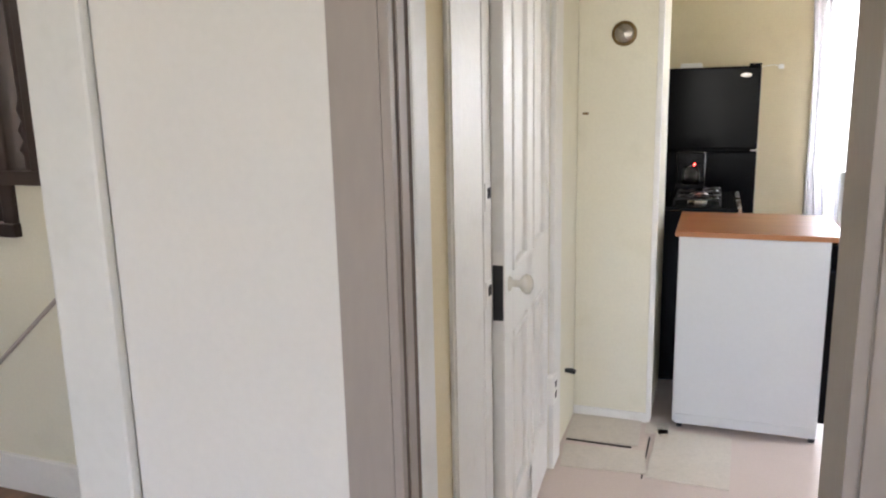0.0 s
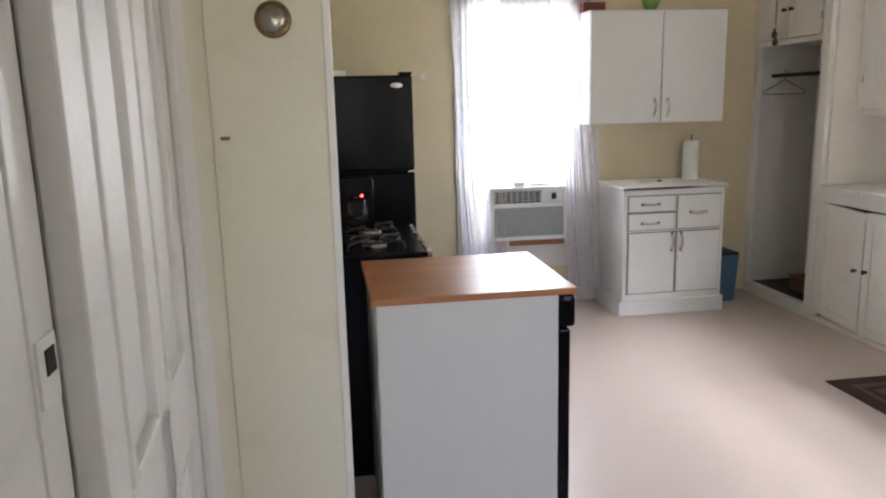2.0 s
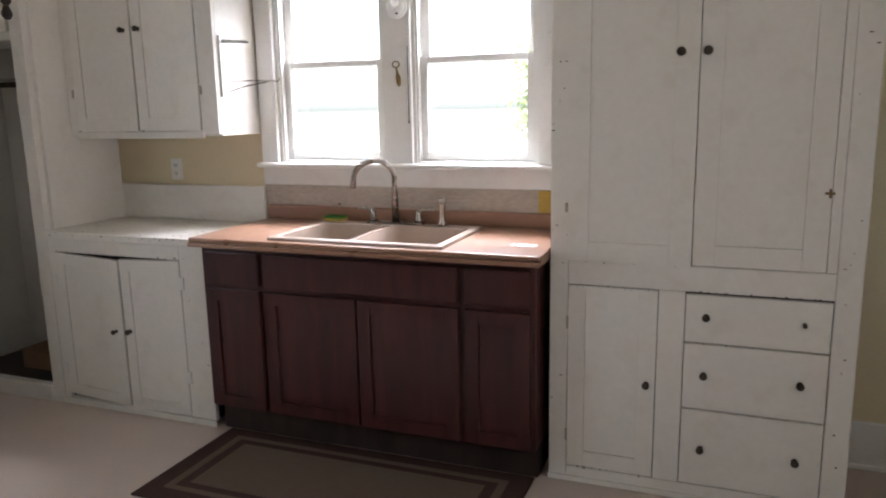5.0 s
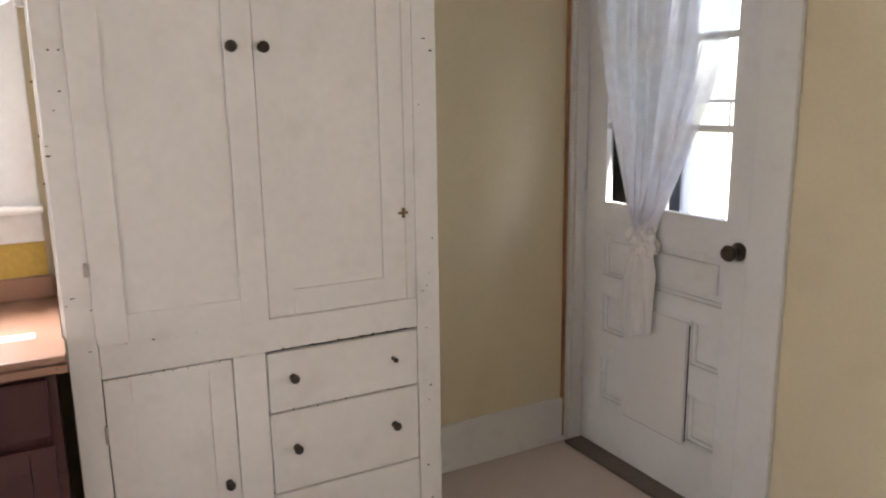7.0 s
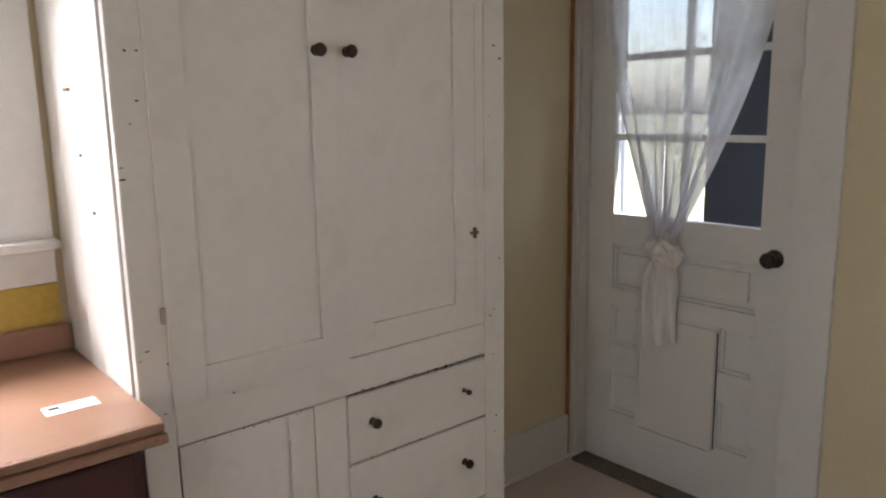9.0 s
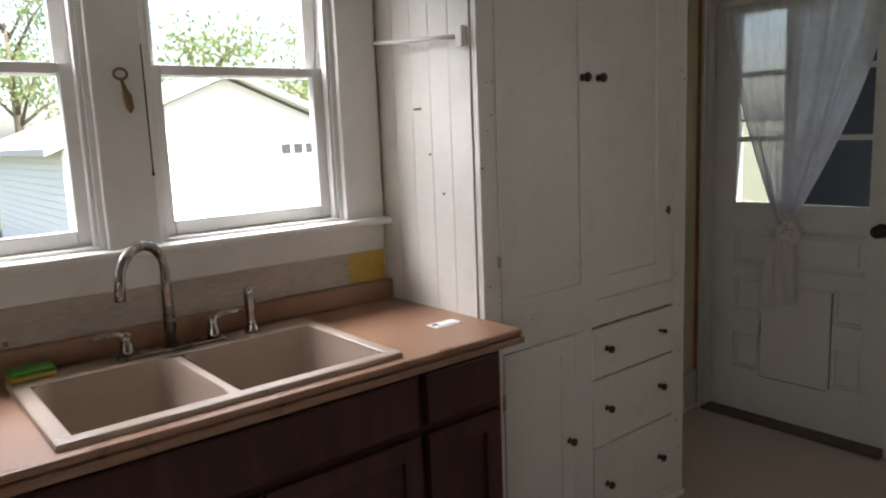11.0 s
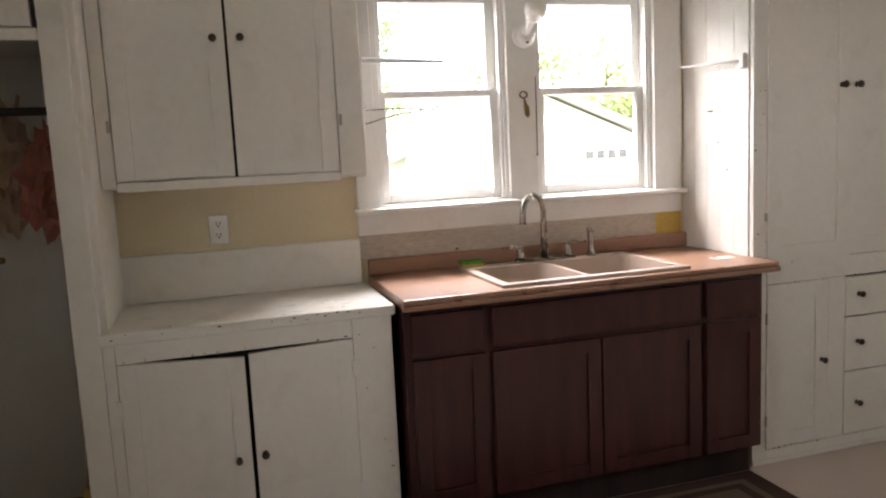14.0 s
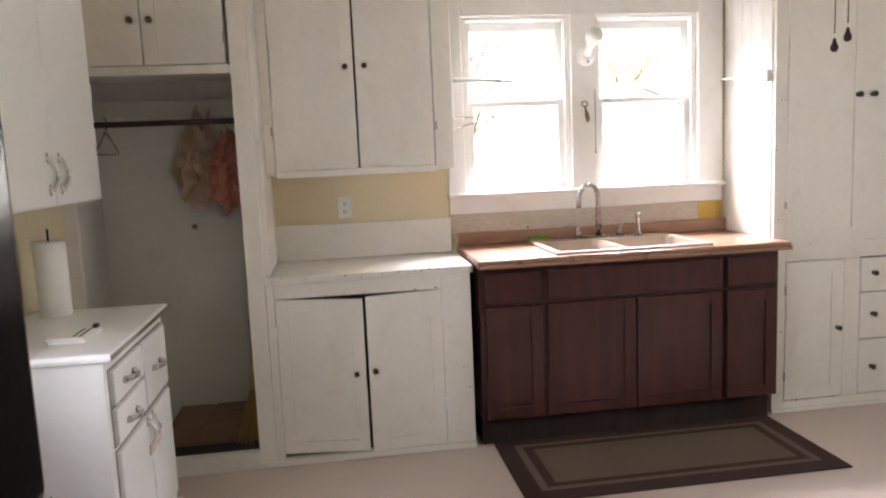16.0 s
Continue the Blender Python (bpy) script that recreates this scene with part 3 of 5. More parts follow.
def curtain(name, mat, top, bottom, folds, depth, label, rows=26, cols=70, seed=1):
    """A hanging sheet: top and bottom hold (x0, x1, y, z); folds wave in y."""
    rnd = random.Random(seed)
    ph = [rnd.uniform(0, 6.28) for _ in range(4)]
    bm = bmesh.new()
    grid = []
    for r in range(rows + 1):
        v = r / rows
        row = []
        for c in range(cols + 1):
            u = c / cols
            x0, x1 = top[0] + (bottom[0] - top[0]) * v ** 1.4, top[1] + (bottom[1] - top[1]) * v ** 1.4
            x = x0 + (x1 - x0) * u + 0.012 * math.sin(5 * v + ph[0] + 9 * u)
            y = top[2] + (bottom[2] - top[2]) * v + depth * (0.5 + 0.5 * v) * (math.sin(folds * 6.28 * u + ph[1] + 1.2 * v) + 0.5 * math.sin(folds * 2.3 * 6.28 * u + ph[2]))
            z = top[3] + (bottom[3] - top[3]) * v + (0.02 * math.sin(7 * u + ph[3]) if r == rows else 0)
            row.append(bm.verts.new((x, y, z)))
        grid.append(row)
    for r in range(rows):
        for c in range(cols):
            bm.faces.new((grid[r][c], grid[r][c + 1], grid[r + 1][c + 1], grid[r + 1][c])).smooth = True
    ob = put(name, bm, mat, at=((top[0] + top[1]) / 2, top[2], top[3]))
    return tagged(ob, label, "curtain")


rod = tagged(tube("curtain_rod", TRIM, [(1.27, 6.53, 2.235), (2.32, 6.53, 2.235)], 0.008), "thin white curtain rod over the window", "curtain rod")
curtain("curtain", SHEERHEAVY, (1.29, 1.63, 6.53, 2.24), (1.36, 1.68, 6.47, 0.36), 6, 0.024, "sheer white curtain bunched beside the air conditioner", seed=2)
curtain("curtain", SHEERHEAVY, (2.00, 2.31, 6.53, 2.24), (2.14, 2.40, 6.50, 0.12), 6, 0.022, "sheer white curtain pushed to the side", seed=5)
curtain("curtain", SHEERTHIN, (1.50, 2.12, 6.56, 2.24), (1.50, 2.10, 6.58, 0.93), 6, 0.012, "thin white voile hanging over the bright window", seed=8)

# ---- refrigerator, stove, dishwasher ----
fr = thing("refrigerator", (0.57, 6.15, 0), "glossy black top-freezer refrigerator with small badge", "refrigerator")
box("body", BLACKGLOSS, (0.22, 0.928, 5.82, 6.56, 0.03, 1.645), fr, 0.008)
box("freezer_door", BLACKGLOSS, (0.215, 0.935, 5.75, 5.815, 1.108, 1.655), fr, 0.014)
box("door", BLACKGLOSS, (0.215, 0.935, 5.75, 5.815, 0.10, 1.096), fr, 0.014)
box("hinge_cap", BLACKGLOSS, (0.86, 0.935, 5.76, 5.86, 1.655, 1.672), fr, 0.004)
box("hinge_bracket", CHROME, (0.895, 0.944, 5.752, 5.80, 1.098, 1.106), fr, 0.001)
each("handle", BLACKGLOSS, [(0.24, 0.275, 5.70, 5.75, 1.13, 1.45), (0.24, 0.275, 5.70, 5.75, 0.65, 1.07)], fr, 0.012)
bm = bmesh.new()
bm_lathe(bm, (0.843, 5.75, 1.597), (0, -1, 0), [(0, 0.024), (0.002, 0.024), (0.003, 0.02)], 20)
bmesh.ops.scale(bm, vec=(1.5, 1, 0.62), verts=bm.verts, space=Matrix.Translation((-0.843, -5.75, -1.597)))
put("badge", bm, CHROME, fr)
box("toe_grille", BLACKMATTE, (0.23, 0.92, 5.80, 5.82, 0.0, 0.095), fr, 0.002)
pl = tagged(boxes("plate_stack", PLASTICW, [(0.40, 0.58, 5.86, 6.02, 1.646, 1.660), (0.42, 0.56, 5.87, 6.01, 1.660, 1.690)], bevel=0.005), "white plastic lid lying on the refrigerator", "box")
pg = thing("wall_plug", (1.109, 6.62, 1.67), "white plug with a short cord on the wall", "plug")
box("plug_head", PLASTICW, (1.09, 1.128, 6.585, 6.63, 1.655, 1.69), pg, 0.005)
tube("cord", PLASTICW, [(1.10, 6.60, 1.675), (1.06, 6.59, 1.685), (1.00, 6.58, 1.68), (0.95, 6.57, 1.66), (0.925, 6.57, 1.648)], 0.004, pg, 6)

sv = thing("stove", (0.45, 4.55, 0), "black gas stove with iron grates and steel front rail", "stove")
box("body", BLACKGLOSS, (0.06, 0.79, 4.225, 4.89, 0.0, 0.905), sv, 0.006)
box("cooktop", BLACKGLOSS, (0.06, 0.80, 4.222, 4.893, 0.905, 0.922), sv, 0.005)
boxes("front_rail", STEEL, [(0.79, 0.812, 4.222, 4.893, 0.895, 0.926)], sv, 0.006)
box("oven_door", BLACKGLOSS, (0.79, 0.825, 4.24, 4.875, 0.18, 0.76), sv, 0.008)
tube("oven_handle", BLACKGLOSS, [(0.825, 4.30, 0.72), (0.86, 4.31, 0.72), (0.86, 4.80, 0.72), (0.825, 4.81, 0.72)], 0.011, sv, 8)
for k in range(4):
    knob(sv, (0.79, 4.32 + 0.155 * k, 0.84), (1, 0, 0), 0.02, BLACKMATTE)
box("control_strip", BLACKGLOSS, (0.785, 0.795, 4.235, 4.88, 0.78, 0.895), sv, 0.003)
for gx in (0.24, 0.60):
    for gy in (4.40, 4.72):
        bm = bmesh.new()
        bm_lathe(bm, (gx, gy, 0.922), (0, 0, 1), [(0, 0.05), (0.01, 0.048), (0.014, 0.035), (0.018, 0.033), (0.02, 0.01)], 16)
        put("burner", bm, STEEL, sv)
        bm = bmesh.new()
        for k in range(4):
            c, s = math.cos(k * math.pi / 2 + 0.785), math.sin(k * math.pi / 2 + 0.785)
            bm_tube(bm, [(gx + 0.16 * c, gy + 0.145 * s, 0.923), (gx + 0.155 * c, gy + 0.14 * s, 0.952), (gx + 0.03 * c, gy + 0.03 * s, 0.956)], 0.006, 6)
        ring = [(gx + 0.10 * math.cos(a), gy + 0.10 * math.sin(a), 0.952) for a in (6.2832 * j / 16 for j in range(17))]
        bm_tube(bm, ring, 0.005, 6)
        put("grate", bm, BLACKMATTE, sv)
cm = thing("coffee_maker", (0.56, 4.80, 0.957), "small black coffee maker with a red indicator light", "coffee maker")
box("base", BLACKGLOSS, (0.475, 0.625, 4.70, 4.86, 0.957, 0.985), cm, 0.006)
box("tower", BLACKGLOSS, (0.475, 0.625, 4.80, 4.86, 0.985, 1.16), cm, 0.006)
box("brew_head", BLACKGLOSS, (0.475, 0.625, 4.70, 4.80, 1.10, 1.16), cm, 0.006)
lathe("carafe", GLASS, (0.55, 4.745, 0.986), (0, 0, 1), [(0, 0.04), (0.03, 0.047), (0.07, 0.045), (0.10, 0.03)], cm, 16)
box("indicator", REDLIGHT, (0.566, 0.574, 4.697, 4.701, 1.092, 1.1), cm, 0)

dw = thing("dishwasher", (0.85, 3.9, 0), "portable white dishwasher with wood-look top and black front", "dishwasher")
box("side_panel", PANELGREY, (0.548, 1.135, 3.628, 4.185, 0.035, 0.882), dw, 0.006)
box("top", ORANGEWOOD, (0.533, 1.190, 3.607, 4.200, 0.883, 0.906), dw, 0.004)
box("front_door", BLACKGLOSS, (1.136, 1.176, 3.632, 4.182, 0.10, 0.76), dw, 0.006)
boxes("control_panel", BLACKGLOSS, [(1.136, 1.195, 3.632, 4.182, 0.765, 0.875)], dw, 0.018)
box("base_strip", PANELGREY, (0.56, 1.13, 3.624, 3.63, 0.03, 0.075), dw, 0.002)
for wx in (0.58, 1.12):
    for wy in (3.66, 4.15):
        bm = bmesh.new()
        bm_lathe(bm, (wx - 0.012, wy, 0.024), (1, 0, 0), [(0, 0.022), (0.003, 0.024), (0.021, 0.024), (0.024, 0.022)], 14)
        put("caster", bm, BLACKMATTE, dw)

# ---- hutch, wall cabinet and what stands on them ----
hu = thing("base_cabinet", (2.77, 6.35, 0), "old white enamel base cabinet with chrome handles", "cabinet")
box("body", METALWHITE, (2.402, 3.138, 6.150, 6.60, 0.0, 0.872), hu, 0.004)
box("top", METALWHITE, (2.385, 3.155, 6.120, 6.62, 0.874, 0.902), hu, 0.011)
boxes("top_edge", CHROME, [(2.386, 3.154, 6.1175, 6.121, 0.880, 0.896)], hu, 0.001)
box("plinth", METALWHITE, (2.374, 3.150, 6.128, 6.58, 0.0, 0.104), hu, 0.005)
each("drawer", METALWHITE, [(2.438, 2.770, 6.134, 6.152, 0.728, 0.832), (2.438, 2.770, 6.134, 6.152, 0.602, 0.712), (2.792, 3.106, 6.134, 6.152, 0.602, 0.830)], hu, 0.005)
each("door", METALWHITE, [(2.440, 2.776, 6.134, 6.152, 0.155, 0.578), (2.794, 3.104, 6.134, 6.152, 0.155, 0.578)], hu, 0.006)
# Grey sheets behind the fronts; the shade of the gaps is in their colour.
boxes("reveal_shade", surface("grey_shadow_gap", (0.26, 0.25, 0.23), 0.8, vary=0.1, bump=0.0), [(2.430, 2.778, 6.1485, 6.151, 0.595, 0.84), (2.785, 3.114, 6.1485, 6.151, 0.595, 0.838), (2.432, 3.112, 6.1485, 6.151, 0.148, 0.586)], hu, 0)
for hx, hz in ((2.590, 0.778), (2.590, 0.648), (2.942, 0.715)):
    pull(hu, (hx, 6.134, hz), (1, 0, 0), (0, -1, 0))
for hx in (2.752, 2.820):
    pull(hu, (hx, 6.134, 0.512), (0, 0, 1), (0, -1, 0))
uc = thing("wall_cabinet", (2.71, 6.5, 1.32), "white metal wall cabinet with two chrome handles", "cabinet")
box("body", METALWHITE, (2.216, 3.208, 6.362, 6.628, 1.318, 2.078), uc, 0.006)
each("door", METALWHITE, [(2.220, 2.735, 6.342, 6.362, 1.320, 2.076), (2.741, 3.206, 6.342, 6.362, 1.320, 2.076)], uc, 0.010)
for hx in (2.688, 2.788):
    pull(uc, (hx, 6.342, 1.425), (0, 0, 1), (0, -1, 0), 0.10)
tb = thing("storage_box", (2.25, 6.5, 2.079), "dark red box on top of the wall cabinet", "box")
box("carton", surface("dark_red_box", (0.16, 0.03, 0.02), 0.6), (2.20, 2.36, 6.44, 6.60, 2.079, 2.14), tb, 0.003)
gb = tagged(lathe("glass_bowl", surface("green_glass", (0.16, 0.30, 0.07), 0.15), (2.69, 6.45, 2.079), (0, 0, 1), [(0, 0.03), (0.01, 0.035), (0.04, 0.055), (0.08, 0.065), (0.085, 0.06), (0.03, 0.03)], None, 20), "green bowl on top of the wall cabinet", "bowl")
pt = thing("paper_towel_roll", (3.055, 6.50, 0.902), "white paper towel roll standing on the cabinet", "paper towel")
lathe("roll", PAPER, (3.055, 6.50, 0.902), (0, 0, 1), [(0, 0.053), (0.004, 0.056), (0.272, 0.056), (0.276, 0.052), (0.276, 0.02)], pt, 24)
tube("stick", BLACKMATTE, [(3.055, 6.50, 1.17), (3.055, 6.50, 1.225)], 0.004, pt, 6)
pp = thing("paper_stack", (2.62, 6.30, 0.902), "small stack of white papers with dark bars", "papers")
each("sheet", PAPER, [(2.55, 2.72, 6.24, 6.35, 0.902, 0.912), (2.56, 2.71, 6.25, 6.36, 0.912, 0.918)], pp, 0.001)
each("printed_bar", BLACKMATTE, [(2.57, 2.70, 6.26, 6.268, 0.918, 0.9186), (2.58, 2.69, 6.28, 6.288, 0.918, 0.9186), (2.69, 2.715, 6.245, 6.26, 0.918, 0.93)], pp, 0)
bn = thing("waste_bin", (3.275, 6.44, 0), "blue plastic waste bin with a dark liner", "bin")
bm = bmesh.new()
bm_box(bm, 3.185, 3.365, 6.29, 6.59, 0.0, 0.36, 0.02)
for v in bm.verts:
    k = 1 - 0.16 * (1 - v.co.z / 0.36)
    v.co.x, v.co.y = 3.275 + (v.co.x - 3.275) * k, 6.44 + (v.co.y - 6.44) * k
put("bucket", bm, BLUE, bn)
box("liner", BLACKMATTE, (3.190, 3.360, 6.295, 6.585, 0.350, 0.372), bn, 0.008)

# ---- closet ----
structure(boxes("closet_walls", CLOSETGREY, [(4.105, 4.128, 5.80, 6.625, 0.07, CEIL), (3.63, 4.105, 6.605, 6.628, 0.07, CEIL), (3.63, 4.105, 5.80, 5.822, 0.07, CEIL), (3.63, 4.105, 5.822, 6.605, 1.85, 1.87), (4.085, 4.105, 5.822, 6.605, 1.68, 1.76)], bevel=0.003), "grey-white closet interior walls", "closet")
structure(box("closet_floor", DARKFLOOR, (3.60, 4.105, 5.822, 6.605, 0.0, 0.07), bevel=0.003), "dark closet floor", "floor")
structure(boxes("closet_frame", OLDWHITE, [(3.597, 3.632, 5.790, 5.870, 0, CEIL), (3.597, 3.632, 6.572, 6.628, 0, CEIL), (3.597, 3.632, 5.870, 6.572, 1.83, 1.868), (3.585, 3.632, 5.870, 6.572, 0, 0.085), (3.597, 3.632, 5.870, 6.572, 2.50, CEIL), (3.590, 3.600, 4.83, 6.6, 0, 0.03)], bevel=0.004), "white painted closet door frame", "trim")
oc = thing("cupboard_over_closet", (3.6, 6.22, 1.87), "white painted cupboard doors above the closet", "cupboard")
bm = bmesh.new()
panel_face(bm, "x", 3.592, 5.885, 6.226, 1.872, 2.49, 0.06, 0.006)
put("door", bm, OLDWHITE, oc)
bm = bmesh.new()
panel_face(bm, "x", 3.592, 6.232, 6.565, 1.872, 2.49, 0.06, 0.006)
put("door", bm, OLDWHITE, oc)
knob(oc, (3.592, 6.19, 2.06), (-1, 0, 0)), knob(oc, (3.592, 6.27, 2.06), (-1, 0, 0))
each("hinge", HINGE, [(3.588, 3.594, 5.875, 5.890, 1.96, 2.01)], oc, 0.002)
tagged(tube("closet_rod", BLACKWOOD, [(3.74, 5.822, 1.63), (3.74, 6.605, 1.63)], 0.014), "dark wooden rod across the closet", "rod")
HY = 6.454
hg = tagged(tube("coat_hanger", STEEL, [(3.728, HY, 1.655), (3.74, HY, 1.668), (3.757, HY, 1.655), (3.752, HY, 1.625), (3.74, HY, 1.60), (3.72, HY, 1.59), (3.575, HY, 1.515), (3.57, HY, 1.502), (3.585, HY, 1.497), (3.74, HY, 1.497), (3.90, HY, 1.497), (3.91, HY, 1.502), (3.905, HY, 1.515), (3.76, HY, 1.59), (3.74, HY, 1.60)], 0.004, None, 6), "thin wire coat hanger on the closet rod", "hanger")


def crumpled(name, mat, c, r, label, seed, parent=None):
    bm = bmesh.new()
    bmesh.ops.create_icosphere(bm, subdivisions=4, radius=1)
    for v in bm.verts:
        n = v.co.normalized()
        k = 1 + 0.40 * noise.noise(n * 2.2 + Vector((seed, 0, 0))) + 0.42 * abs(noise.noise(n * 5 + Vector((0, seed, 0)))) + 0.20 * abs(noise.noise(n * 11)) - 0.15
        pinch = 0.35 + 0.65 * min(1, (1 - n.z) * 0.9)
        v.co = Vector((c[0] + n.x * r[0] * k * pinch, c[1] + n.y * r[1] * k * pinch, c[2] + n.z * r[2] * k))
    return put(name, bm, mat, parent, at=None if parent else c)


bg = thing("plastic_bags", (4.0, 6.02, 1.4), "crumpled red and tan plastic bags hanging in the closet", "bag")
crumpled("tan_bag", BAGTAN, (4.02, 6.10, 1.47), (0.07, 0.12, 0.21), "", 3, bg)
crumpled("red_bag", BAGRED, (4.0, 5.95, 1.40), (0.075, 0.12, 0.18), "", 9, bg)
tube("bag_cord", BAGTAN, [(4.02, 6.06, 1.6), (4.08, 6.05, 1.70), (4.095, 6.05, 1.72)], 0.008, bg, 6)
tagged(lathe("wall_hook", BRASS, (4.105, 6.17, 1.12), (-1, 0, 0), [(0, 0.014), (0.006, 0.012), (0.02, 0.006), (0.03, 0.009)], None, 10), "small brass hook on the closet wall", "hook")
cb = thing("cardboard_box", (3.95, 6.1, 0.07), "flat brown cardboard box on the closet floor", "box")
box("carton", CARD, (3.78, 4.09, 5.98, 6.30, 0.071, 0.17), cb, 0.003)
each("flap", CARD, [(3.76, 4.095, 5.97, 6.13, 0.171, 0.176), (3.77, 4.09, 6.15, 6.31, 0.171, 0.177)], cb, 0.001)
br = thing("broom", (3.80, 5.90, 0.07), "yellow broom leaning in the closet corner", "broom")
tube("stick", BROOM, [(3.78, 5.905, 0.30), (3.86, 5.84, 1.25)], 0.011, br, 8)
bm = bmesh.new()
for k in range(60):
    a, b = random.uniform(-1, 1), random.uniform(-1, 1)
    bm_tube(bm, [(3.78 + 0.012 * a, 5.905 + 0.012 * b, 0.33), (3.775 + 0.03 * a, 5.91 + 0.05 * b, 0.20), (3.77 + 0.045 * a, 5.915 + 0.08 * b, 0.072)], 0.003, 4)
put("bristles", bm, BROOM, br)

# ---- white counter cabinet ----
wc = thing("counter_cabinet", (3.86, 5.3, 0), "old white painted wooden counter cabinet with sagging doors", "cabinet")
boxes("face_frame", OLDWHITE, [(3.600, 3.622, 4.832, 4.975, 0.03, 0.868), (3.600, 3.622, 5.752, 5.789, 0.03, 0.868), (3.600, 3.622, 4.975, 5.752, 0.800, 0.868), (3.600, 3.622, 4.975, 5.752, 0.03, 0.034)], wc, 0.004)
# Solid near-black block; the shade inside the cabinet is put into its colour.
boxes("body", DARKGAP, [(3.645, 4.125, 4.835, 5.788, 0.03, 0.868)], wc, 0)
bm = bmesh.new()
bm_box(bm, 3.590, 4.128, 4.816, 5.800, 0.868, 0.905, 0.008)
put("counter_top", bm, OLDWHITE, wc)
boxes("back_board", OLDWHITE, [(4.104, 4.128, 4.836, 5.788, 0.907, 1.093)], wc, 0.005)


def sagging_door(parent, y0, y1, z0, z1, hinge_y, sag):
    """A door that has dropped at the side away from its hinges."""
    bm = bmesh.new()
    panel_face(bm, "x", 3.596, y0, y1, z0, z1, 0.055, 0.005, 0.022)
    for v in bm.verts:
        v.co.z -= sag * abs(v.co.y - hinge_y) / (y1 - y0)
    put("door", bm, OLDWHITE, parent)


sagging_door(wc, 4.977, 5.336, 0.040, 0.798, 4.977, 0.012)
sagging_door(wc, 5.350, 5.750, 0.058, 0.799, 5.750, 0.022)
knob(wc, (3.596, 5.306, 0.428), (-1, 0, 0)), knob(wc, (3.596, 5.395, 0.420), (-1, 0, 0), 0.012)
each("hinge", TRIM, [(3.592, 3.600, 4.955, 4.985, 0.66, 0.72), (3.592, 3.600, 4.955, 4.985, 0.20, 0.26), (3.592, 3.600, 5.745, 5.765, 0.62, 0.68), (3.592, 3.600, 5.745, 5.765, 0.16, 0.22)], wc, 0.003)
structure(boxes("side_partition", OLDWHITE, [(3.632, 4.105, 5.768, 5.800, 0.907, CEIL)], bevel=0.003), "white painted side panel beside the counter", "trim")
uw = thing("upper_cupboard", (3.95, 5.3, 1.36), "old white painted built-in cupboard above the counter", "cupboard")
boxes("body", OLDWHITE, [(3.822, 4.128, 4.848, 5.766, 1.362, CEIL - 0.002)], uw, 0.003)
boxes("face_frame", OLDWHITE, [(3.799, 3.822, 4.848, 4.945, 1.372, CEIL - 0.002), (3.799, 3.822, 5.718, 5.766, 1.372, CEIL - 0.002), (3.799, 3.822, 4.945, 5.718, 1.352, 1.385)], uw, 0.004)
bm = bmesh.new()
panel_face(bm, "x", 3.795, 4.950, 5.314, 1.390, 2.55, 0.06, 0.005, 0.024)
put("door", bm, OLDWHITE, uw)
bm = bmesh.new()
panel_face(bm, "x", 3.795, 5.324, 5.714, 1.390, 2.55, 0.06, 0.005, 0.024)
put("door", bm, OLDWHITE, uw)
# Near-black sheet puts shade into the joint between the doors.
boxes("gap_shade", DARKGAP, [(3.811, 3.8225, 5.312, 5.326, 1.386, 2.55)], uw, 0)
knob(uw, (3.795, 5.272, 1.868), (-1, 0, 0)), knob(uw, (3.795, 5.364, 1.866), (-1, 0, 0))
each("hinge", HINGE, [(3.793, 3.799, 4.930, 4.940, 1.555, 1.595), (3.793, 3.799, 5.722, 5.732, 1.555, 1.595)], uw, 0.002)
ol = thing("wall_outlet", (4.125, 5.40, 1.176), "white duplex wall outlet on the cream wall", "outlet")
box("plate", PLASTICW, (4.122, 4.131, 5.362, 5.436, 1.118, 1.232), ol, 0.004)
each("socket", PLASTICW, [(4.118, 4.123, 5.382, 5.416, 1.182, 1.212), (4.118, 4.123, 5.382, 5.416, 1.138, 1.168)], ol, 0.006)
each("slot", BLACKMATTE, [(4.1172, 4.1185, 5.390 + d, 5.393 + d, z, z + 0.010) for z in (1.195, 1.151) for d in (0, 0.014)] + [(4.1172, 4.1185, 5.396, 5.402, z, z + 0.006) for z in (1.186, 1.142)], ol, 0)

def chips(parent, rows, seed):
    """Worn-through spots in the paint: thin irregular flakes on an edge or face. Rows: axis, face, a0, a1, z0, z1, how many."""
    rnd = random.Random(seed)
    bm = bmesh.new()
    for face, a0, a1, z0, z1, many in rows:
        for _ in range(many):
            a, z = rnd.uniform(a0, a1), rnd.uniform(z0, z1)
            w, hh = rnd.uniform(0.002, 0.010), rnd.uniform(0.001, 0.004)
            ring = [bm.verts.new((face - 0.0012, a + w * rnd.uniform(0.5, 1) * math.cos(t), z + hh * rnd.uniform(0.5, 1) * math.sin(t))) for t in (6.2832 * k / 7 for k in range(7))]
            top = bm.verts.new((face - 0.0018, a, z))
            for k in range(7):
                bm.faces.new((ring[k], ring[(k + 1) % 7], top))
    tagged(put("paint_chip", bm, CHIP, parent), "dark chipped paint", kind="stuff")


CHIP = surface("bare_dark_wood", (0.09, 0.065, 0.05), 0.85, vary=0.3, scale=40, bump=0.2)
chips(wc, [(3.590, 4.83, 5.78, 0.872, 0.902, 16), (3.600, 4.98, 5.75, 0.802, 0.810, 14), (3.600, 4.84, 4.97, 0.05, 0.85, 8)], 5)


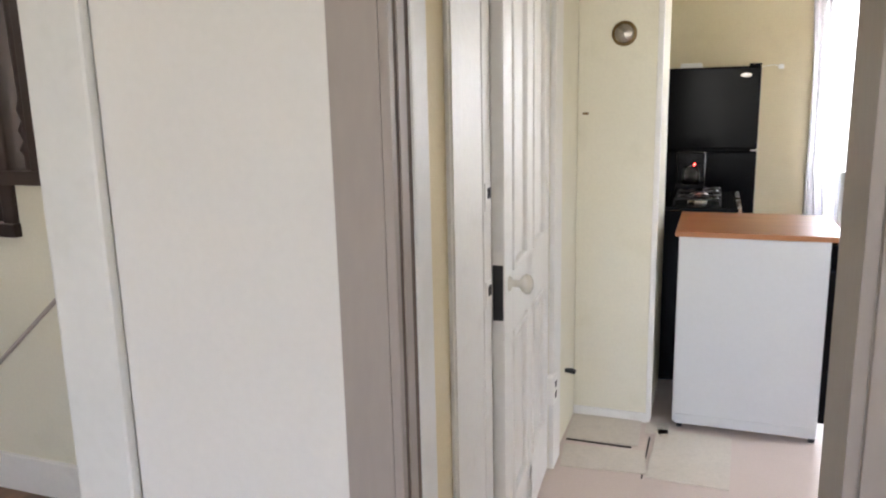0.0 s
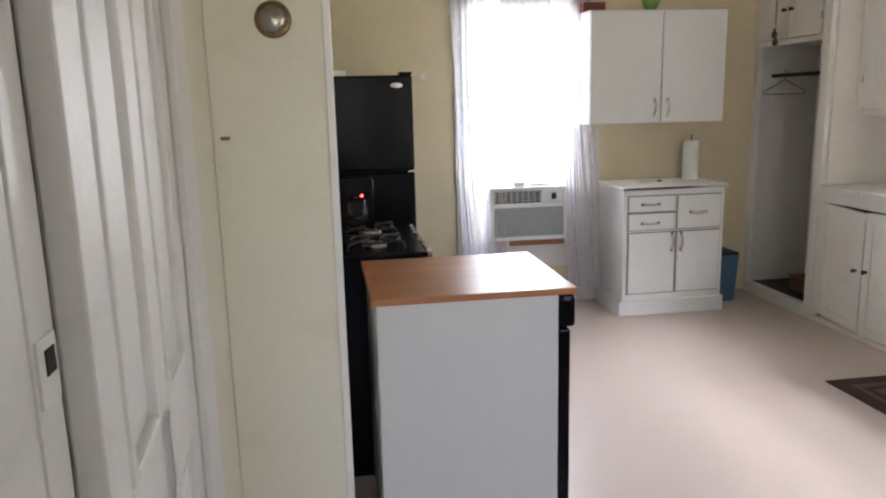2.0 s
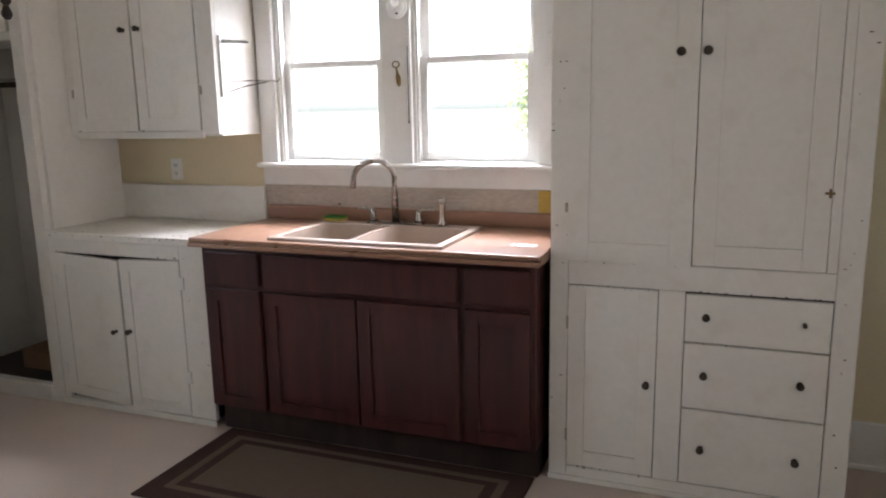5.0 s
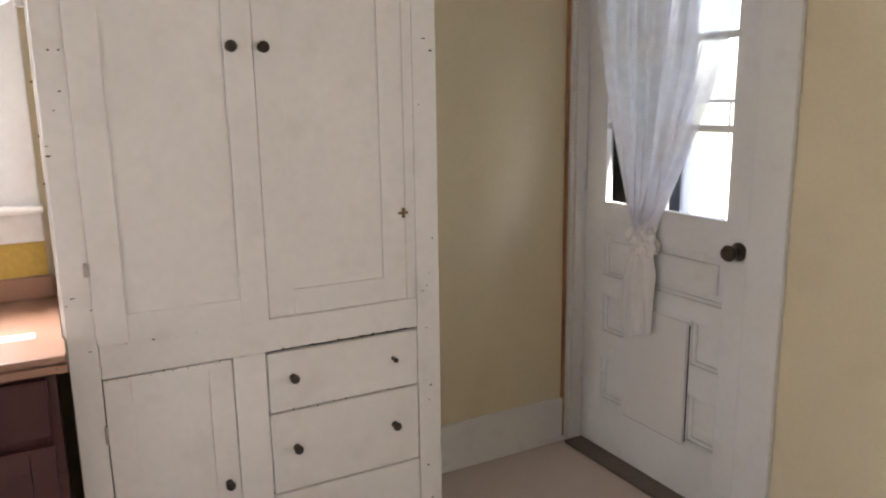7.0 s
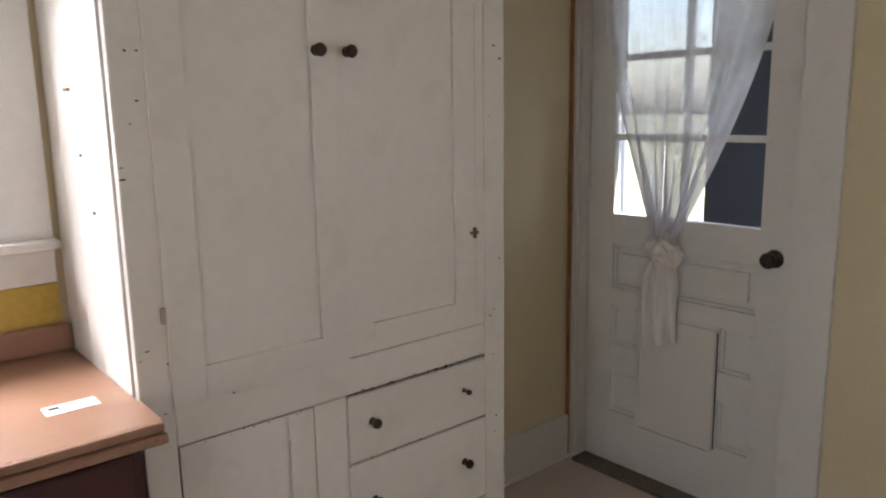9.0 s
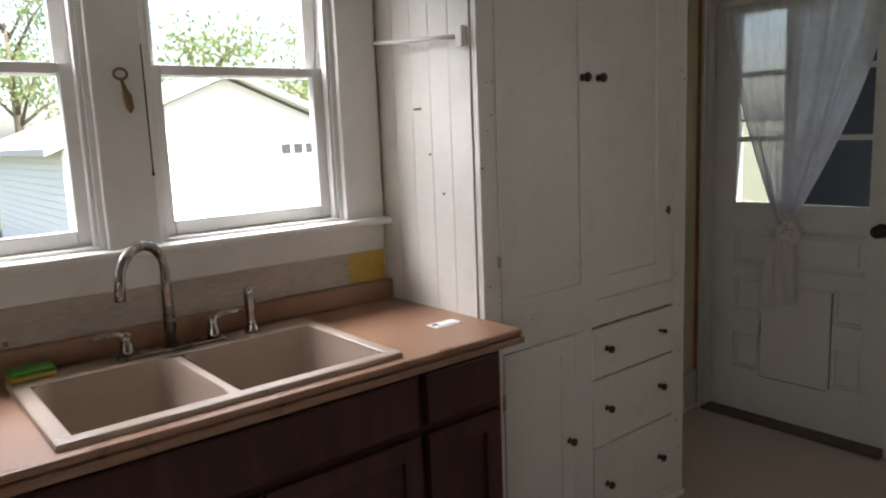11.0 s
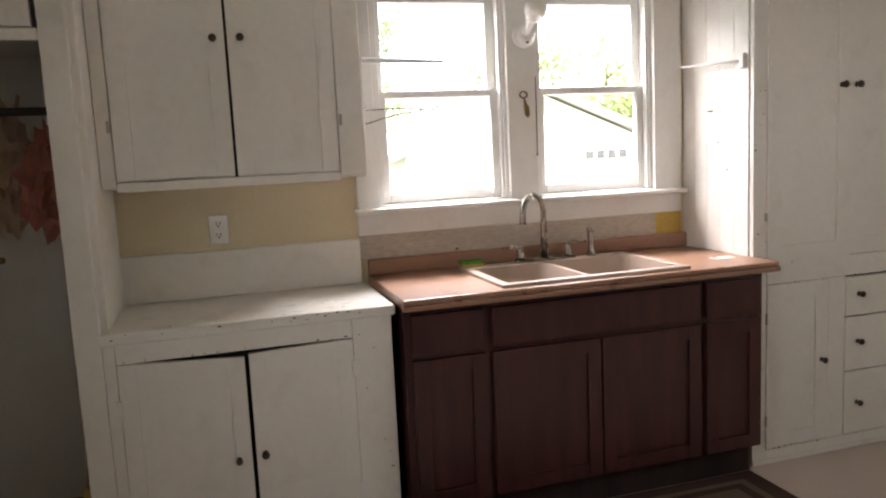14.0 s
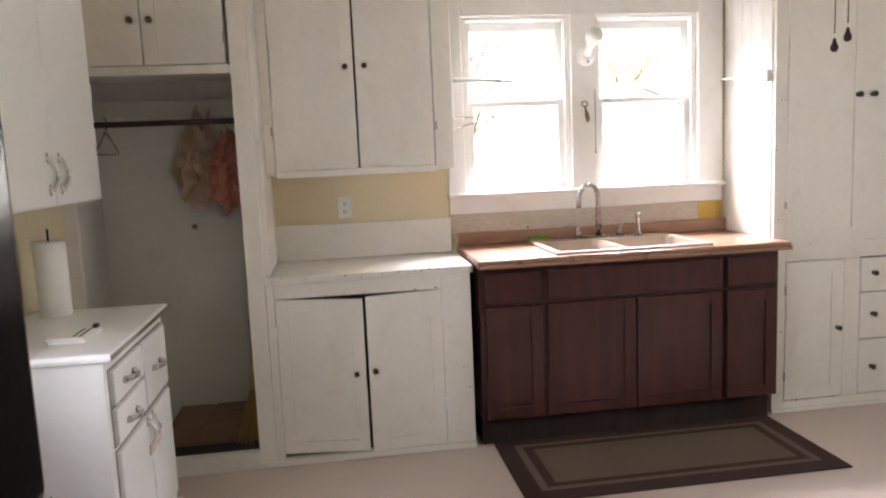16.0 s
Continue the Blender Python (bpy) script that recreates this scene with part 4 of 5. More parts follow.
def scuffs(parent, x0, x1, y0, y1, z, many, seed):
    """Long worn scrapes in the paint of a level top, run together along one direction."""
    rnd = random.Random(seed)
    bm = bmesh.new()
    for _ in range(many):
        x, y, w, d = rnd.uniform(x0, x1), rnd.uniform(y0, y1), rnd.uniform(0.002, 0.007), rnd.uniform(0.006, 0.045)
        ring = [bm.verts.new((x + w * rnd.uniform(0.3, 1) * math.cos(t) + 0.2 * d * math.sin(t), y + d * rnd.uniform(0.5, 1) * math.sin(t), z + 0.0006)) for t in (6.2832 * k / 9 for k in range(9))]
        top = bm.verts.new((x, y, z + 0.0010))
        for k in range(9):
            bm.faces.new((ring[k], ring[(k + 1) % 9], top))
    tagged(put("scuff", bm, surface("scuffed_grey_paint", (0.36, 0.34, 0.30), 0.7, vary=0.25, scale=30, bump=0.2), parent), "grey scuffed paint", kind="stuff")


scuffs(wc, 3.60, 3.80, 4.84, 5.20, 0.905, 16, 3)
scuffs(wc, 3.60, 4.05, 4.90, 5.75, 0.905, 14, 6)

# ---- sink cabinet ----
sk = thing("sink_cabinet", (3.8, 4.04, 0), "dark cherry wood sink base cabinet with brown laminate counter", "cabinet")
boxes("body", CHERRY, [(3.552, 4.10, 3.268, 4.800, 0.140, 0.62), (3.552, 4.10, 3.268, 3.30, 0.62, 0.895), (3.552, 4.10, 4.768, 4.800, 0.62, 0.895), (3.552, 3.575, 3.30, 4.768, 0.62, 0.895)], sk, 0.002)
box("toe_kick", BLACKWOOD, (3.615, 4.10, 3.275, 4.795, 0.0, 0.14), sk, 0.002)
each("drawer_front", CHERRY, [(3.532, 3.552, 4.500, 4.775, 0.722, 0.868), (3.532, 3.552, 3.578, 4.470, 0.722, 0.868), (3.532, 3.552, 3.288, 3.550, 0.722, 0.868)], sk, 0.006)
for a0, a1 in ((4.500, 4.775), (4.030, 4.472), (3.578, 4.020), (3.288, 3.550)):
    bm = bmesh.new()
    panel_face(bm, "x", 3.532, a0, a1, 0.148, 0.700, 0.055, 0.010)
    put("door", bm, CHERRY, sk)
CT = 0.935
SX0, SX1, SY0, SY1 = 3.518, 4.035, 3.632, 4.430
bm = bmesh.new()
for dims in [(3.497, 4.118, SY1 - 0.02, 4.808, CT - 0.036, CT), (3.497, 4.118, 3.246, SY0 + 0.02, CT - 0.036, CT), (3.497, SX0 + 0.02, SY0 + 0.02, SY1 - 0.02, CT - 0.036, CT), (SX1 - 0.02, 4.118, SY0 + 0.02, SY1 - 0.02, CT - 0.036, CT)]:
    bm_box(bm, *dims)
put("counter_top", bm, LAMINATE, sk)
boxes("counter_edge", LAMEDGE, [(3.482, 3.498, 3.243, 4.812, CT - 0.018, CT + 0.001), (3.474, 3.498, 3.240, 4.814, CT - 0.040, CT - 0.020), (3.498, 3.63, 3.240, 3.248, CT - 0.040, CT)], sk, 0.006)
bm = bmesh.new()
bm_box(bm, 4.090, 4.118, 3.246, 4.808, CT, 1.004, 0.010)
put("back_splash", bm, LAMINATE, sk)
structure(box("wall_strip", MARBLE, (4.1185, 4.1295, 3.262, 4.835, 1.000, 1.106), bevel=0.001), "worn marbled strip of wall covering", "wall covering")
structure(box("wall_patch", YELLOW, (4.1165, 4.1285, 3.262, 3.402, 1.002, 1.104), bevel=0.001), "bare yellow patch of wall", "wall covering")
tagged(boxes("wall_screw", BRASS, [(4.112, 4.119, 4.40, 4.412, 1.010, 1.022)], bevel=0.002), "small dark screw in the wall strip", "screw")
si = thing("kitchen_sink", (3.79, 4.03, CT), "taupe composite double-bowl drop-in sink", "sink")


def basin(name, x0, x1, y0, y1, ztop, depth, parent):
    bm = bmesh.new()
    def ring(x0, x1, y0, y1, z, r):
        pts = []
        for cx, cy, a0 in ((x1 - r, y1 - r, 0), (x0 + r, y1 - r, 90), (x0 + r, y0 + r, 180), (x1 - r, y0 + r, 270)):
            for k in range(5):
                a = radians(a0 + 22.5 * k)
                pts.append(bm.verts.new((cx + r * math.cos(a), cy + r * math.sin(a), z)))
        return pts
    rs = [ring(x0, x1, y0, y1, ztop, 0.04), ring(x0 + 0.006, x1 - 0.006, y0 + 0.006, y1 - 0.006, ztop - 0.012, 0.04), ring(x0 + 0.02, x1 - 0.02, y0 + 0.02, y1 - 0.02, ztop - depth + 0.03, 0.05), ring(x0 + 0.05, x1 - 0.05, y0 + 0.05, y1 - 0.05, ztop - depth, 0.05)]
    for a, b in zip(rs, rs[1:]):
        for j in range(20):
            bm.faces.new((a[j], a[(j + 1) % 20], b[(j + 1) % 20], b[j])).smooth = True
    bm.faces.new(rs[-1])
    put(name, bm, SINKSTONE, parent)
    bm = bmesh.new()
    bm_lathe(bm, ((x0 + x1) / 2, (y0 + y1) / 2, ztop - depth), (0, 0, 1), [(0.0, 0.045), (0.003, 0.042), (0.002, 0.03), (0.001, 0.005)], 18)
    put("drain", bm, STEEL, parent)


RZ = CT + 0.014
BX0, BX1 = SX0 + 0.035, SX1 - 0.095
YD = 4.058
boxes("rim", SINKSTONE, [(SX0, BX0 + 0.003, SY0, SY1, CT - 0.01, RZ), (BX1 - 0.003, SX1, SY0, SY1, CT - 0.01, RZ), (BX0, BX1, SY0, SY0 + 0.038, CT - 0.01, RZ), (BX0, BX1, SY1 - 0.038, SY1, CT - 0.01, RZ), (BX0, BX1, YD - 0.017, YD + 0.017, CT - 0.05, RZ - 0.006)], si, 0.007)
basin("bowl", BX0, BX1, SY0 + 0.035, YD - 0.014, RZ - 0.002, 0.20, si)
basin("bowl", BX0, BX1, YD + 0.014, SY1 - 0.035, RZ - 0.002, 0.20, si)
fc = thing("faucet", (4.0, 4.04, RZ), "brushed nickel gooseneck faucet with two lever handles", "faucet")
FX, FY = 3.990, 4.045
box("deck_plate", STEEL, (FX - 0.025, FX + 0.025, FY - 0.14, FY + 0.14, RZ, RZ + 0.012), fc, 0.006)
neck = [(FX, FY, RZ + 0.012), (FX, FY, RZ + 0.20)] + [(FX - 0.06 + 0.06 * math.cos(a) , FY + (0.075 - 0.075 * math.cos(a)) * 0.98, RZ + 0.215 + 0.078 * math.sin(a)) for a in (math.pi * k / 12 for k in range(13))] + [(FX - 0.122, FY + 0.150, RZ + 0.175)]
tube("spout", STEEL, neck, [0.017, 0.0125] + [0.0125] * 13 + [0.0135], fc, 12)
for s in (-1, 1):
    hy = FY + s * 0.115
    bm = bmesh.new()
    bm_lathe(bm, (FX, hy, RZ + 0.012), (0, 0, 1), [(0, 0.021), (0.012, 0.017), (0.035, 0.013), (0.05, 0.014), (0.056, 0.008)], 14)
    bm_tube(bm, [(FX, hy, RZ + 0.058), (FX, hy + s * 0.03, RZ + 0.072), (FX - 0.005, hy + s * 0.085, RZ + 0.068)], [0.009, 0.009, 0.005], 8)
    put("lever", bm, STEEL, fc)
bm = bmesh.new()
bm_lathe(bm, (FX + 0.005, 3.815, RZ), (0, 0, 1), [(0, 0.022), (0.01, 0.020), (0.03, 0.012), (0.06, 0.013), (0.10, 0.016), (0.125, 0.017), (0.13, 0.008)], 14)
bm_tube(bm, [(FX + 0.005, 3.815, RZ + 0.115), (FX - 0.03, 3.825, RZ + 0.112)], [0.012, 0.010], 8)
tagged(put("side_sprayer", bm, STEEL, at=(FX, 3.815, RZ)), "brushed nickel side sprayer on the sink deck", "sprayer")
sp = thing("sponge", (4.02, 4.38, RZ), "green and yellow sponge on the sink rim", "sponge")
box("scour_pad", GREEN, (3.985, 4.05, 4.325, 4.425, RZ + 0.012, RZ + 0.024), sp, 0.004)
box("foam", YELLOW, (3.985, 4.05, 4.325, 4.425, RZ, RZ + 0.012), sp, 0.005)
tg = thing("paper_label", (3.75, 3.34, CT), "small printed paper label on the counter", "label")
box("sheet", PAPER, (3.665, 3.715, 3.305, 3.405, CT, CT + 0.001), tg, 0)
each("printed_bar", BLACKMATTE, [(3.672, 3.676, 3.32, 3.39, CT + 0.001, CT + 0.0015), (3.69, 3.705, 3.375, 3.395, CT + 0.001, CT + 0.0015)], tg, 0)

# ---- tall cabinet ----
tc = thing("tall_cupboard", (3.88, 2.71, 0), "tall built-in white painted cupboard with doors and drawers", "cupboard")
boxes("body", OLDWHITE, [(3.666, 4.128, 2.190, 3.236, 0.0, CEIL - 0.002)], tc, 0.003)
boxes("face_frame", OLDWHITE, [(3.642, 3.666, 3.168, 3.238, 0.0, CEIL - 0.002), (3.642, 3.666, 2.182, 2.262, 0, CEIL - 0.002), (3.6425, 3.666, 2.262, 2.295, 0.90, 2.3), (3.642, 3.666, 2.262, 3.168, 0.805, 0.90), (3.642, 3.666, 2.742, 2.835, 0.062, 0.805), (3.642, 3.666, 2.262, 3.168, 0.0, 0.062), (3.642, 3.666, 2.262, 3.168, 2.3, CEIL - 0.002), (3.632, 3.642, 2.18, 3.24, 0, 0.022)], tc, 0.004)
bm = bmesh.new()
panel_face(bm, "x", 3.636, 2.728, 3.170, 0.896, 2.29, 0.075, 0.007, 0.026)
put("door", bm, OLDWHITE, tc)
bm = bmesh.new()
panel_face(bm, "x", 3.641, 2.2965, 2.7255, 0.902, 2.29, 0.075, 0.007, 0.026)
put("door", bm, OLDWHITE, tc)
bm = bmesh.new()
panel_face(bm, "x", 3.6405, 2.8375, 3.1655, 0.066, 0.802, 0.065, 0.006, 0.022)
put("door", bm, OLDWHITE, tc)
# Dark sheets behind doors and drawers, coloured for the shade in their joints.
boxes("gap_shade", DARKGAP, [(3.662, 3.668, 2.262, 2.742, 0.062, 0.812), (3.662, 3.668, 2.262, 3.168, 0.890, 2.3), (3.662, 3.668, 2.835, 3.168, 0.062, 0.805)], tc, 0)
each("drawer", OLDWHITE, [(3.6385, 3.660, 2.265, 2.7395, 0.619, 0.798), (3.6385, 3.660, 2.265, 2.7395, 0.365, 0.6145), (3.6385, 3.660, 2.265, 2.7395, 0.066, 0.3605)], tc, 0.005)
for kz in (0.718, 0.499, 0.212):
    knob(tc, (3.638, 2.668, kz), (-1, 0, 0)), knob(tc, (3.638, 2.350, kz), (-1, 0, 0), 0.008 if kz > 0.7 else 0.014)
knob(tc, (3.640, 2.869, 0.438), (-1, 0, 0)), knob(tc, (3.636, 2.788, 1.644), (-1, 0, 0), 0.016), knob(tc, (3.641, 2.702, 1.644), (-1, 0, 0), 0.016)
each("side_plank", OLDWHITE, [(3.668 + 0.0925 * k, 3.668 + 0.0925 * (k + 1) - 0.0012, 3.236, 3.243, 0.93, CEIL - 0.004) for k in range(5)], tc, 0.002)
each("hinge", HINGE, [(3.632, 3.642, 3.172, 3.182, 1.08, 1.115), (3.634, 3.642, 3.165, 3.173, 0.63, 0.68), (3.634, 3.642, 3.165, 3.173, 0.17, 0.22)], tc, 0.002)
chips(tc, [(3.642, 2.262, 2.74, 0.803, 0.808, 26), (3.642, 2.262, 2.74, 0.612, 0.622, 8), (3.642, 2.74, 3.16, 0.893, 0.902, 12), (3.642, 2.835, 3.16, 0.797, 0.804, 14), (3.642, 2.835, 3.16, 0.058, 0.068, 10), (3.642, 3.17, 3.235, 0.3, 2.0, 12), (3.642, 2.20, 2.26, 0.1, 1.8, 12)], 8)
boxes("latch", BRASS, [(3.632, 3.642, 2.298, 2.306, 1.155, 1.185), (3.634, 3.642, 2.288, 2.318, 1.166, 1.174)], tc, 0.002)
def towel_arm(at, tip, label):
    e = thing("towel_bar", at, label, "towel bar")
    tube("arm", TRIM, [at, tip], [0.007, 0.005], e, 8)
    bm = bmesh.new()
    bm_box(bm, at[0] - 0.014, at[0] + 0.014, at[1] - 0.008, at[1] + 0.012, at[2] - 0.03, at[2] + 0.03, 0.004)
    put("bracket", bm, TRIM, e)


towel_arm((3.69, 3.252, 1.757), (4.06, 3.30, 1.775), "white painted towel bar on the cupboard side")
ta = thing("swing_arm", (3.83, 4.83, 1.79), "thin white swing-out towel arms by the window", "towel bar")
tube("arm", TRIM, [(3.86, 4.84, 1.795), (3.80, 4.75, 1.786), (3.70, 4.60, 1.768), (3.676, 4.567, 1.763)], [0.011, 0.009, 0.006, 0.004], ta, 8)
box("bracket", TRIM, (3.83, 3.87, 4.836, 4.852, 1.54, 1.82), ta, 0.003)
tube("wire", STEEL, [(3.84, 4.84, 1.608), (3.85, 4.70, 1.612), (3.853, 4.57, 1.607), (3.855, 4.55, 1.603), (3.855, 4.542, 1.612), (3.855, 4.540, 1.622)], 0.003, ta, 6)
tube("wire", STEEL, [(3.84, 4.84, 1.555), (3.85, 4.72, 1.588), (3.853, 4.60, 1.604)], 0.003, ta, 6)
for r in ((3.90, 3.93, 3.243, 3.250, 1.56, 1.566), (3.86, 3.866, 3.243, 3.247, 1.42, 1.426), (3.80, 3.806, 3.243, 3.247, 1.30, 1.306)):
    tagged(box("nail", BRASS, r, bevel=0), "small dark nail in the cupboard side", "nail", "nails")

# ---- between the windows ----
op = thing("bottle_opener", (4.105, 4.07, 1.63), "old brass bottle opener hanging on the window mullion", "bottle opener")
bm = bmesh.new()
bm_tube(bm, [(4.100, 4.071 + 0.017 * math.cos(a), 1.672 + 0.014 * math.sin(a)) for a in (6.2832 * k / 14 for k in range(15))], 0.0035, 6)
bm_tube(bm, [(4.100, 4.070, 1.658), (4.098, 4.065, 1.635), (4.096, 4.060, 1.615), (4.096, 4.056, 1.585), (4.098, 4.055, 1.572)], [0.004, 0.006, 0.012, 0.011, 0.003], 8)
put("opener", bm, BRASS, op)
sc = thing("wall_sconce", (4.105, 4.055, 1.93), "white porcelain wall sconce with a clear ribbed shade", "wall lamp")
lathe("back_plate", PLASTICW, (4.106, 4.060, 1.925), (-1, 0, 0), [(0, 0.052), (0.006, 0.052), (0.012, 0.045), (0.016, 0.040), (0.020, 0.040), (0.026, 0.02)], sc, 22)
tube("neck", PLASTICW, [(4.085, 4.058, 1.935), (4.05, 4.055, 1.965), (4.03, 4.052, 1.975)], [0.018, 0.018, 0.022], sc, 12)
lathe("socket", PLASTICW, (4.045, 4.055, 1.97), (-0.7, -0.1, 0.6), [(0, 0.022), (0.02, 0.026), (0.03, 0.024)], sc, 14)
lathe("shade", PLASTICW, (4.03, 4.053, 1.985), (-0.7, -0.1, 0.6), [(0, 0.026), (0.02, 0.04), (0.05, 0.048), (0.075, 0.040), (0.08, 0.02)], sc, 16)
each("switch", BLACKMATTE, [(4.08, 4.088, 4.056, 4.064, 1.905, 1.915), (4.08, 4.088, 4.046, 4.058, 1.890, 1.898)], sc, 0.002)
tagged(tube("sash_cord", BLACKMATTE, [(4.100, 4.012, 1.75), (4.100, 4.012, 1.42), (4.100, 4.012, 1.405)], [0.002, 0.002, 0.005], None, 6), "thin blind cord hanging beside the window", "cord")

# ---- back door ----
bd = thing("back_door", (3.66, 1.22, 0), "white painted panelled back door with small panes", "door")
DX0, DX1, DY = 3.222, 4.078, 1.245
P0, P1, PZ0, PZ1 = 3.342, 3.955, 1.090, 1.985
each("stile", TRIM, [(DX0, P0, DY - 0.04, DY, 0.02, 2.06), (P1, DX1, DY - 0.04, DY, 0.02, 2.06), (P0, P1, DY - 0.04, DY, PZ1, 2.06), (P0, P1, DY - 0.04, DY, 0.965, PZ0), (P0, P1, DY - 0.04, DY, 0.71, 0.785), (P0, P1, DY - 0.04, DY, 0.02, 0.25), (P0, P1, DY - 0.04, DY, 0.43, 0.545), (3.472, 3.825, DY - 0.04, DY, 0.25, 0.71)], bd, 0.0015)
boxes("field", TRIM, [(P0, P1, DY - 0.034, DY - 0.022, 0.25, 0.97)], bd, 0.002)
each("raised_panel", TRIM, [(P0 + 0.035, P1 - 0.035, DY - 0.024, DY - 0.008, 0.82, 0.93)], bd, 0.006)
each("muntin", TRIM, [(P0, P1, DY - 0.035, DY - 0.003, z - 0.012, z + 0.012) for z in (1.395, 1.70)] + [(x - 0.011, x + 0.011, DY - 0.0345, DY - 0.0035, PZ0, PZ1) for x in (3.65,)], bd, 0.003)
g = box("pane", GLASS, (P0, P1, DY - 0.022, DY - 0.019, PZ0, PZ1), bd, 0)
g.visible_shadow = False
for a, b, c, d in ((P0, P1, 0.785, 0.965), (P0, 3.472, 0.545, 0.71), (P0, 3.472, 0.25, 0.43), (3.825, P1, 0.545, 0.71), (3.825, P1, 0.25, 0.43)):
    boxes("moulding", TRIM, [(a, a + 0.014, DY - 0.03, DY - 0.010, c, d), (b - 0.014, b, DY - 0.03, DY - 0.010, c, d), (a + 0.014, b - 0.014, DY - 0.03, DY - 0.010, c, c + 0.014), (a + 0.014, b - 0.014, DY - 0.03, DY - 0.010, d - 0.014, d)], bd, 0.006)
# Dark strips laid along the patch edges stand for its edge shadow.
boxes("patch_edge_shade", DARKGAP, [(3.49, 3.805, DY, DY + 0.004, 0.223, 0.229), (3.804, 3.809, DY, DY + 0.004, 0.23, 0.55), (3.474, 3.479, DY, DY + 0.003, 0.24, 0.69)], bd, 0)
boxes("pet_door_patch", HALLWALL, [(3.486, 3.805, DY, DY + 0.012, 0.228, 0.70), (3.478, 3.488, DY, DY + 0.016, 0.228, 0.70)], bd, 0.004)
bm = bmesh.new()
bm_lathe(bm, (3.287, DY, 0.995), (0, 1, 0), [(0, 0.032), (0.006, 0.030), (0.012, 0.014), (0.030, 0.013), (0.036, 0.024), (0.052, 0.028), (0.062, 0.022), (0.064, 0.005)], 18)
put("knob", bm, BRONZE, bd)
each("hinge", TRIM, [(4.072, 4.084, DY - 0.002, DY + 0.008, 1.12, 1.22), (4.072, 4.084, DY - 0.002, DY + 0.008, 0.27, 0.37)], bd, 0.003)
structure(boxes("trim_back_door", TRIM, [(3.068, 3.200, 1.292, 1.312, 0, 2.2), (4.100, 4.128, 1.292, 1.312, 0, 2.2), (3.200, 4.100, 1.292, 1.312, 2.08, 2.2), (3.196, 3.218, 1.13, 1.296, 0, 2.08), (4.082, 4.104, 1.13, 1.296, 0, 2.08), (3.218, 4.082, 1.13, 1.296, 2.064, 2.084)], bevel=0.004), "white painted door casing and jambs", "trim")
structure(box("trim_corner_strip", BOARD, (4.111, 4.1285, 1.3135, 1.323, 0.02, 2.2), bevel=0.002), "bare brown wood strip in the corner by the door", "trim")
structure(box("threshold", surface("worn_grey_threshold", (0.20, 0.16, 0.13), 0.8, vary=0.3, scale=14, bump=0.6), (3.218, 4.082, 1.15, 1.33, 0, 0.016), bevel=0.004), "worn grey wooden threshold", "threshold")


def tied_curtain():
    """A sheer that hangs from the top of the door's glass, is gathered into a knot, and ends in a tail."""
    t = thing("door_curtain", (3.66, 1.28, 1.98), "sheer white door curtain tied in a knot", "curtain")
    bm = bmesh.new()
    rows, cols, grid = 34, 80, []
    for r in range(rows + 1):
        v = r / rows
        z = 2.02 - v * 1.02
        half = 0.335 * (1 - v ** 1.5) + 0.030
        cx = 3.66 + 0.03 * v
        row = []
        for c in range(cols + 1):
            u = c / cols * 2 - 1
            amp = 0.008 + 0.016 * v
            row.append(bm.verts.new((cx + half * u + 0.01 * math.sin(9 * u + 4 * v), 1.275 + 0.012 * v + amp * math.sin(22 * u + 1.5 * v) + 0.5 * amp * math.sin(41 * u + 2), z)))
        grid.append(row)
    for r in range(rows):
        for c in range(cols):
            bm.faces.new((grid[r][c], grid[r][c + 1], grid[r + 1][c + 1], grid[r + 1][c])).smooth = True
    put("sheer", bm, SHEER, t)
    crumpled("knot", CLOTHWHITE, (3.69, 1.29, 0.985), (0.075, 0.04, 0.07), "", 4, t)
    bm = bmesh.new()
    grid = []
    for r in range(17):
        v = r / 16
        half = 0.030 + 0.045 * min(1, 3 * v)
        row = []
        for c in range(25):
            u = c / 12 - 1
            row.append(bm.verts.new((3.695 + half * u + 0.012 * math.sin(3 * v), 1.287 + 0.018 * math.sin(8 * u + 2 * v) + 0.006 * math.sin(19 * u), 0.96 - v * (0.36 + 0.03 * u))))
        grid.append(row)
    for r in range(16):
        for c in range(24):
            bm.faces.new((grid[r][c], grid[r][c + 1], grid[r + 1][c + 1], grid[r + 1][c])).smooth = True
    put("tail", bm, CLOTHWHITE, t)
    tube("rod", TRIM, [(3.30, 1.272, 2.02), (4.02, 1.272, 2.02)], 0.005, t, 6)


tied_curtain()

# ---- ajar door in the west wall ----
wd = thing("panel_door", (0.10, 3.085, 0.01), "old white painted panel door standing slightly ajar", "door")
bm = bmesh.new()
y0, y1 = 2.295, 3.082
for dims in [(0.062, 0.10, y0, y0 + 0.11, 0.012, 2.05), (0.062, 0.10, y1 - 0.11, y1, 0.012, 2.05), (0.062, 0.10, 2.635, 2.735, 0.012, 2.05), (0.062, 0.10, y0 + 0.11, y1 - 0.11, 0.012, 0.24), (0.062, 0.10, y0 + 0.11, y1 - 0.11, 0.80, 0.98), (0.062, 0.10, y0 + 0.11, y1 - 0.11, 1.93, 2.05)]:
    bm_box(bm, *dims, bevel=0.004)
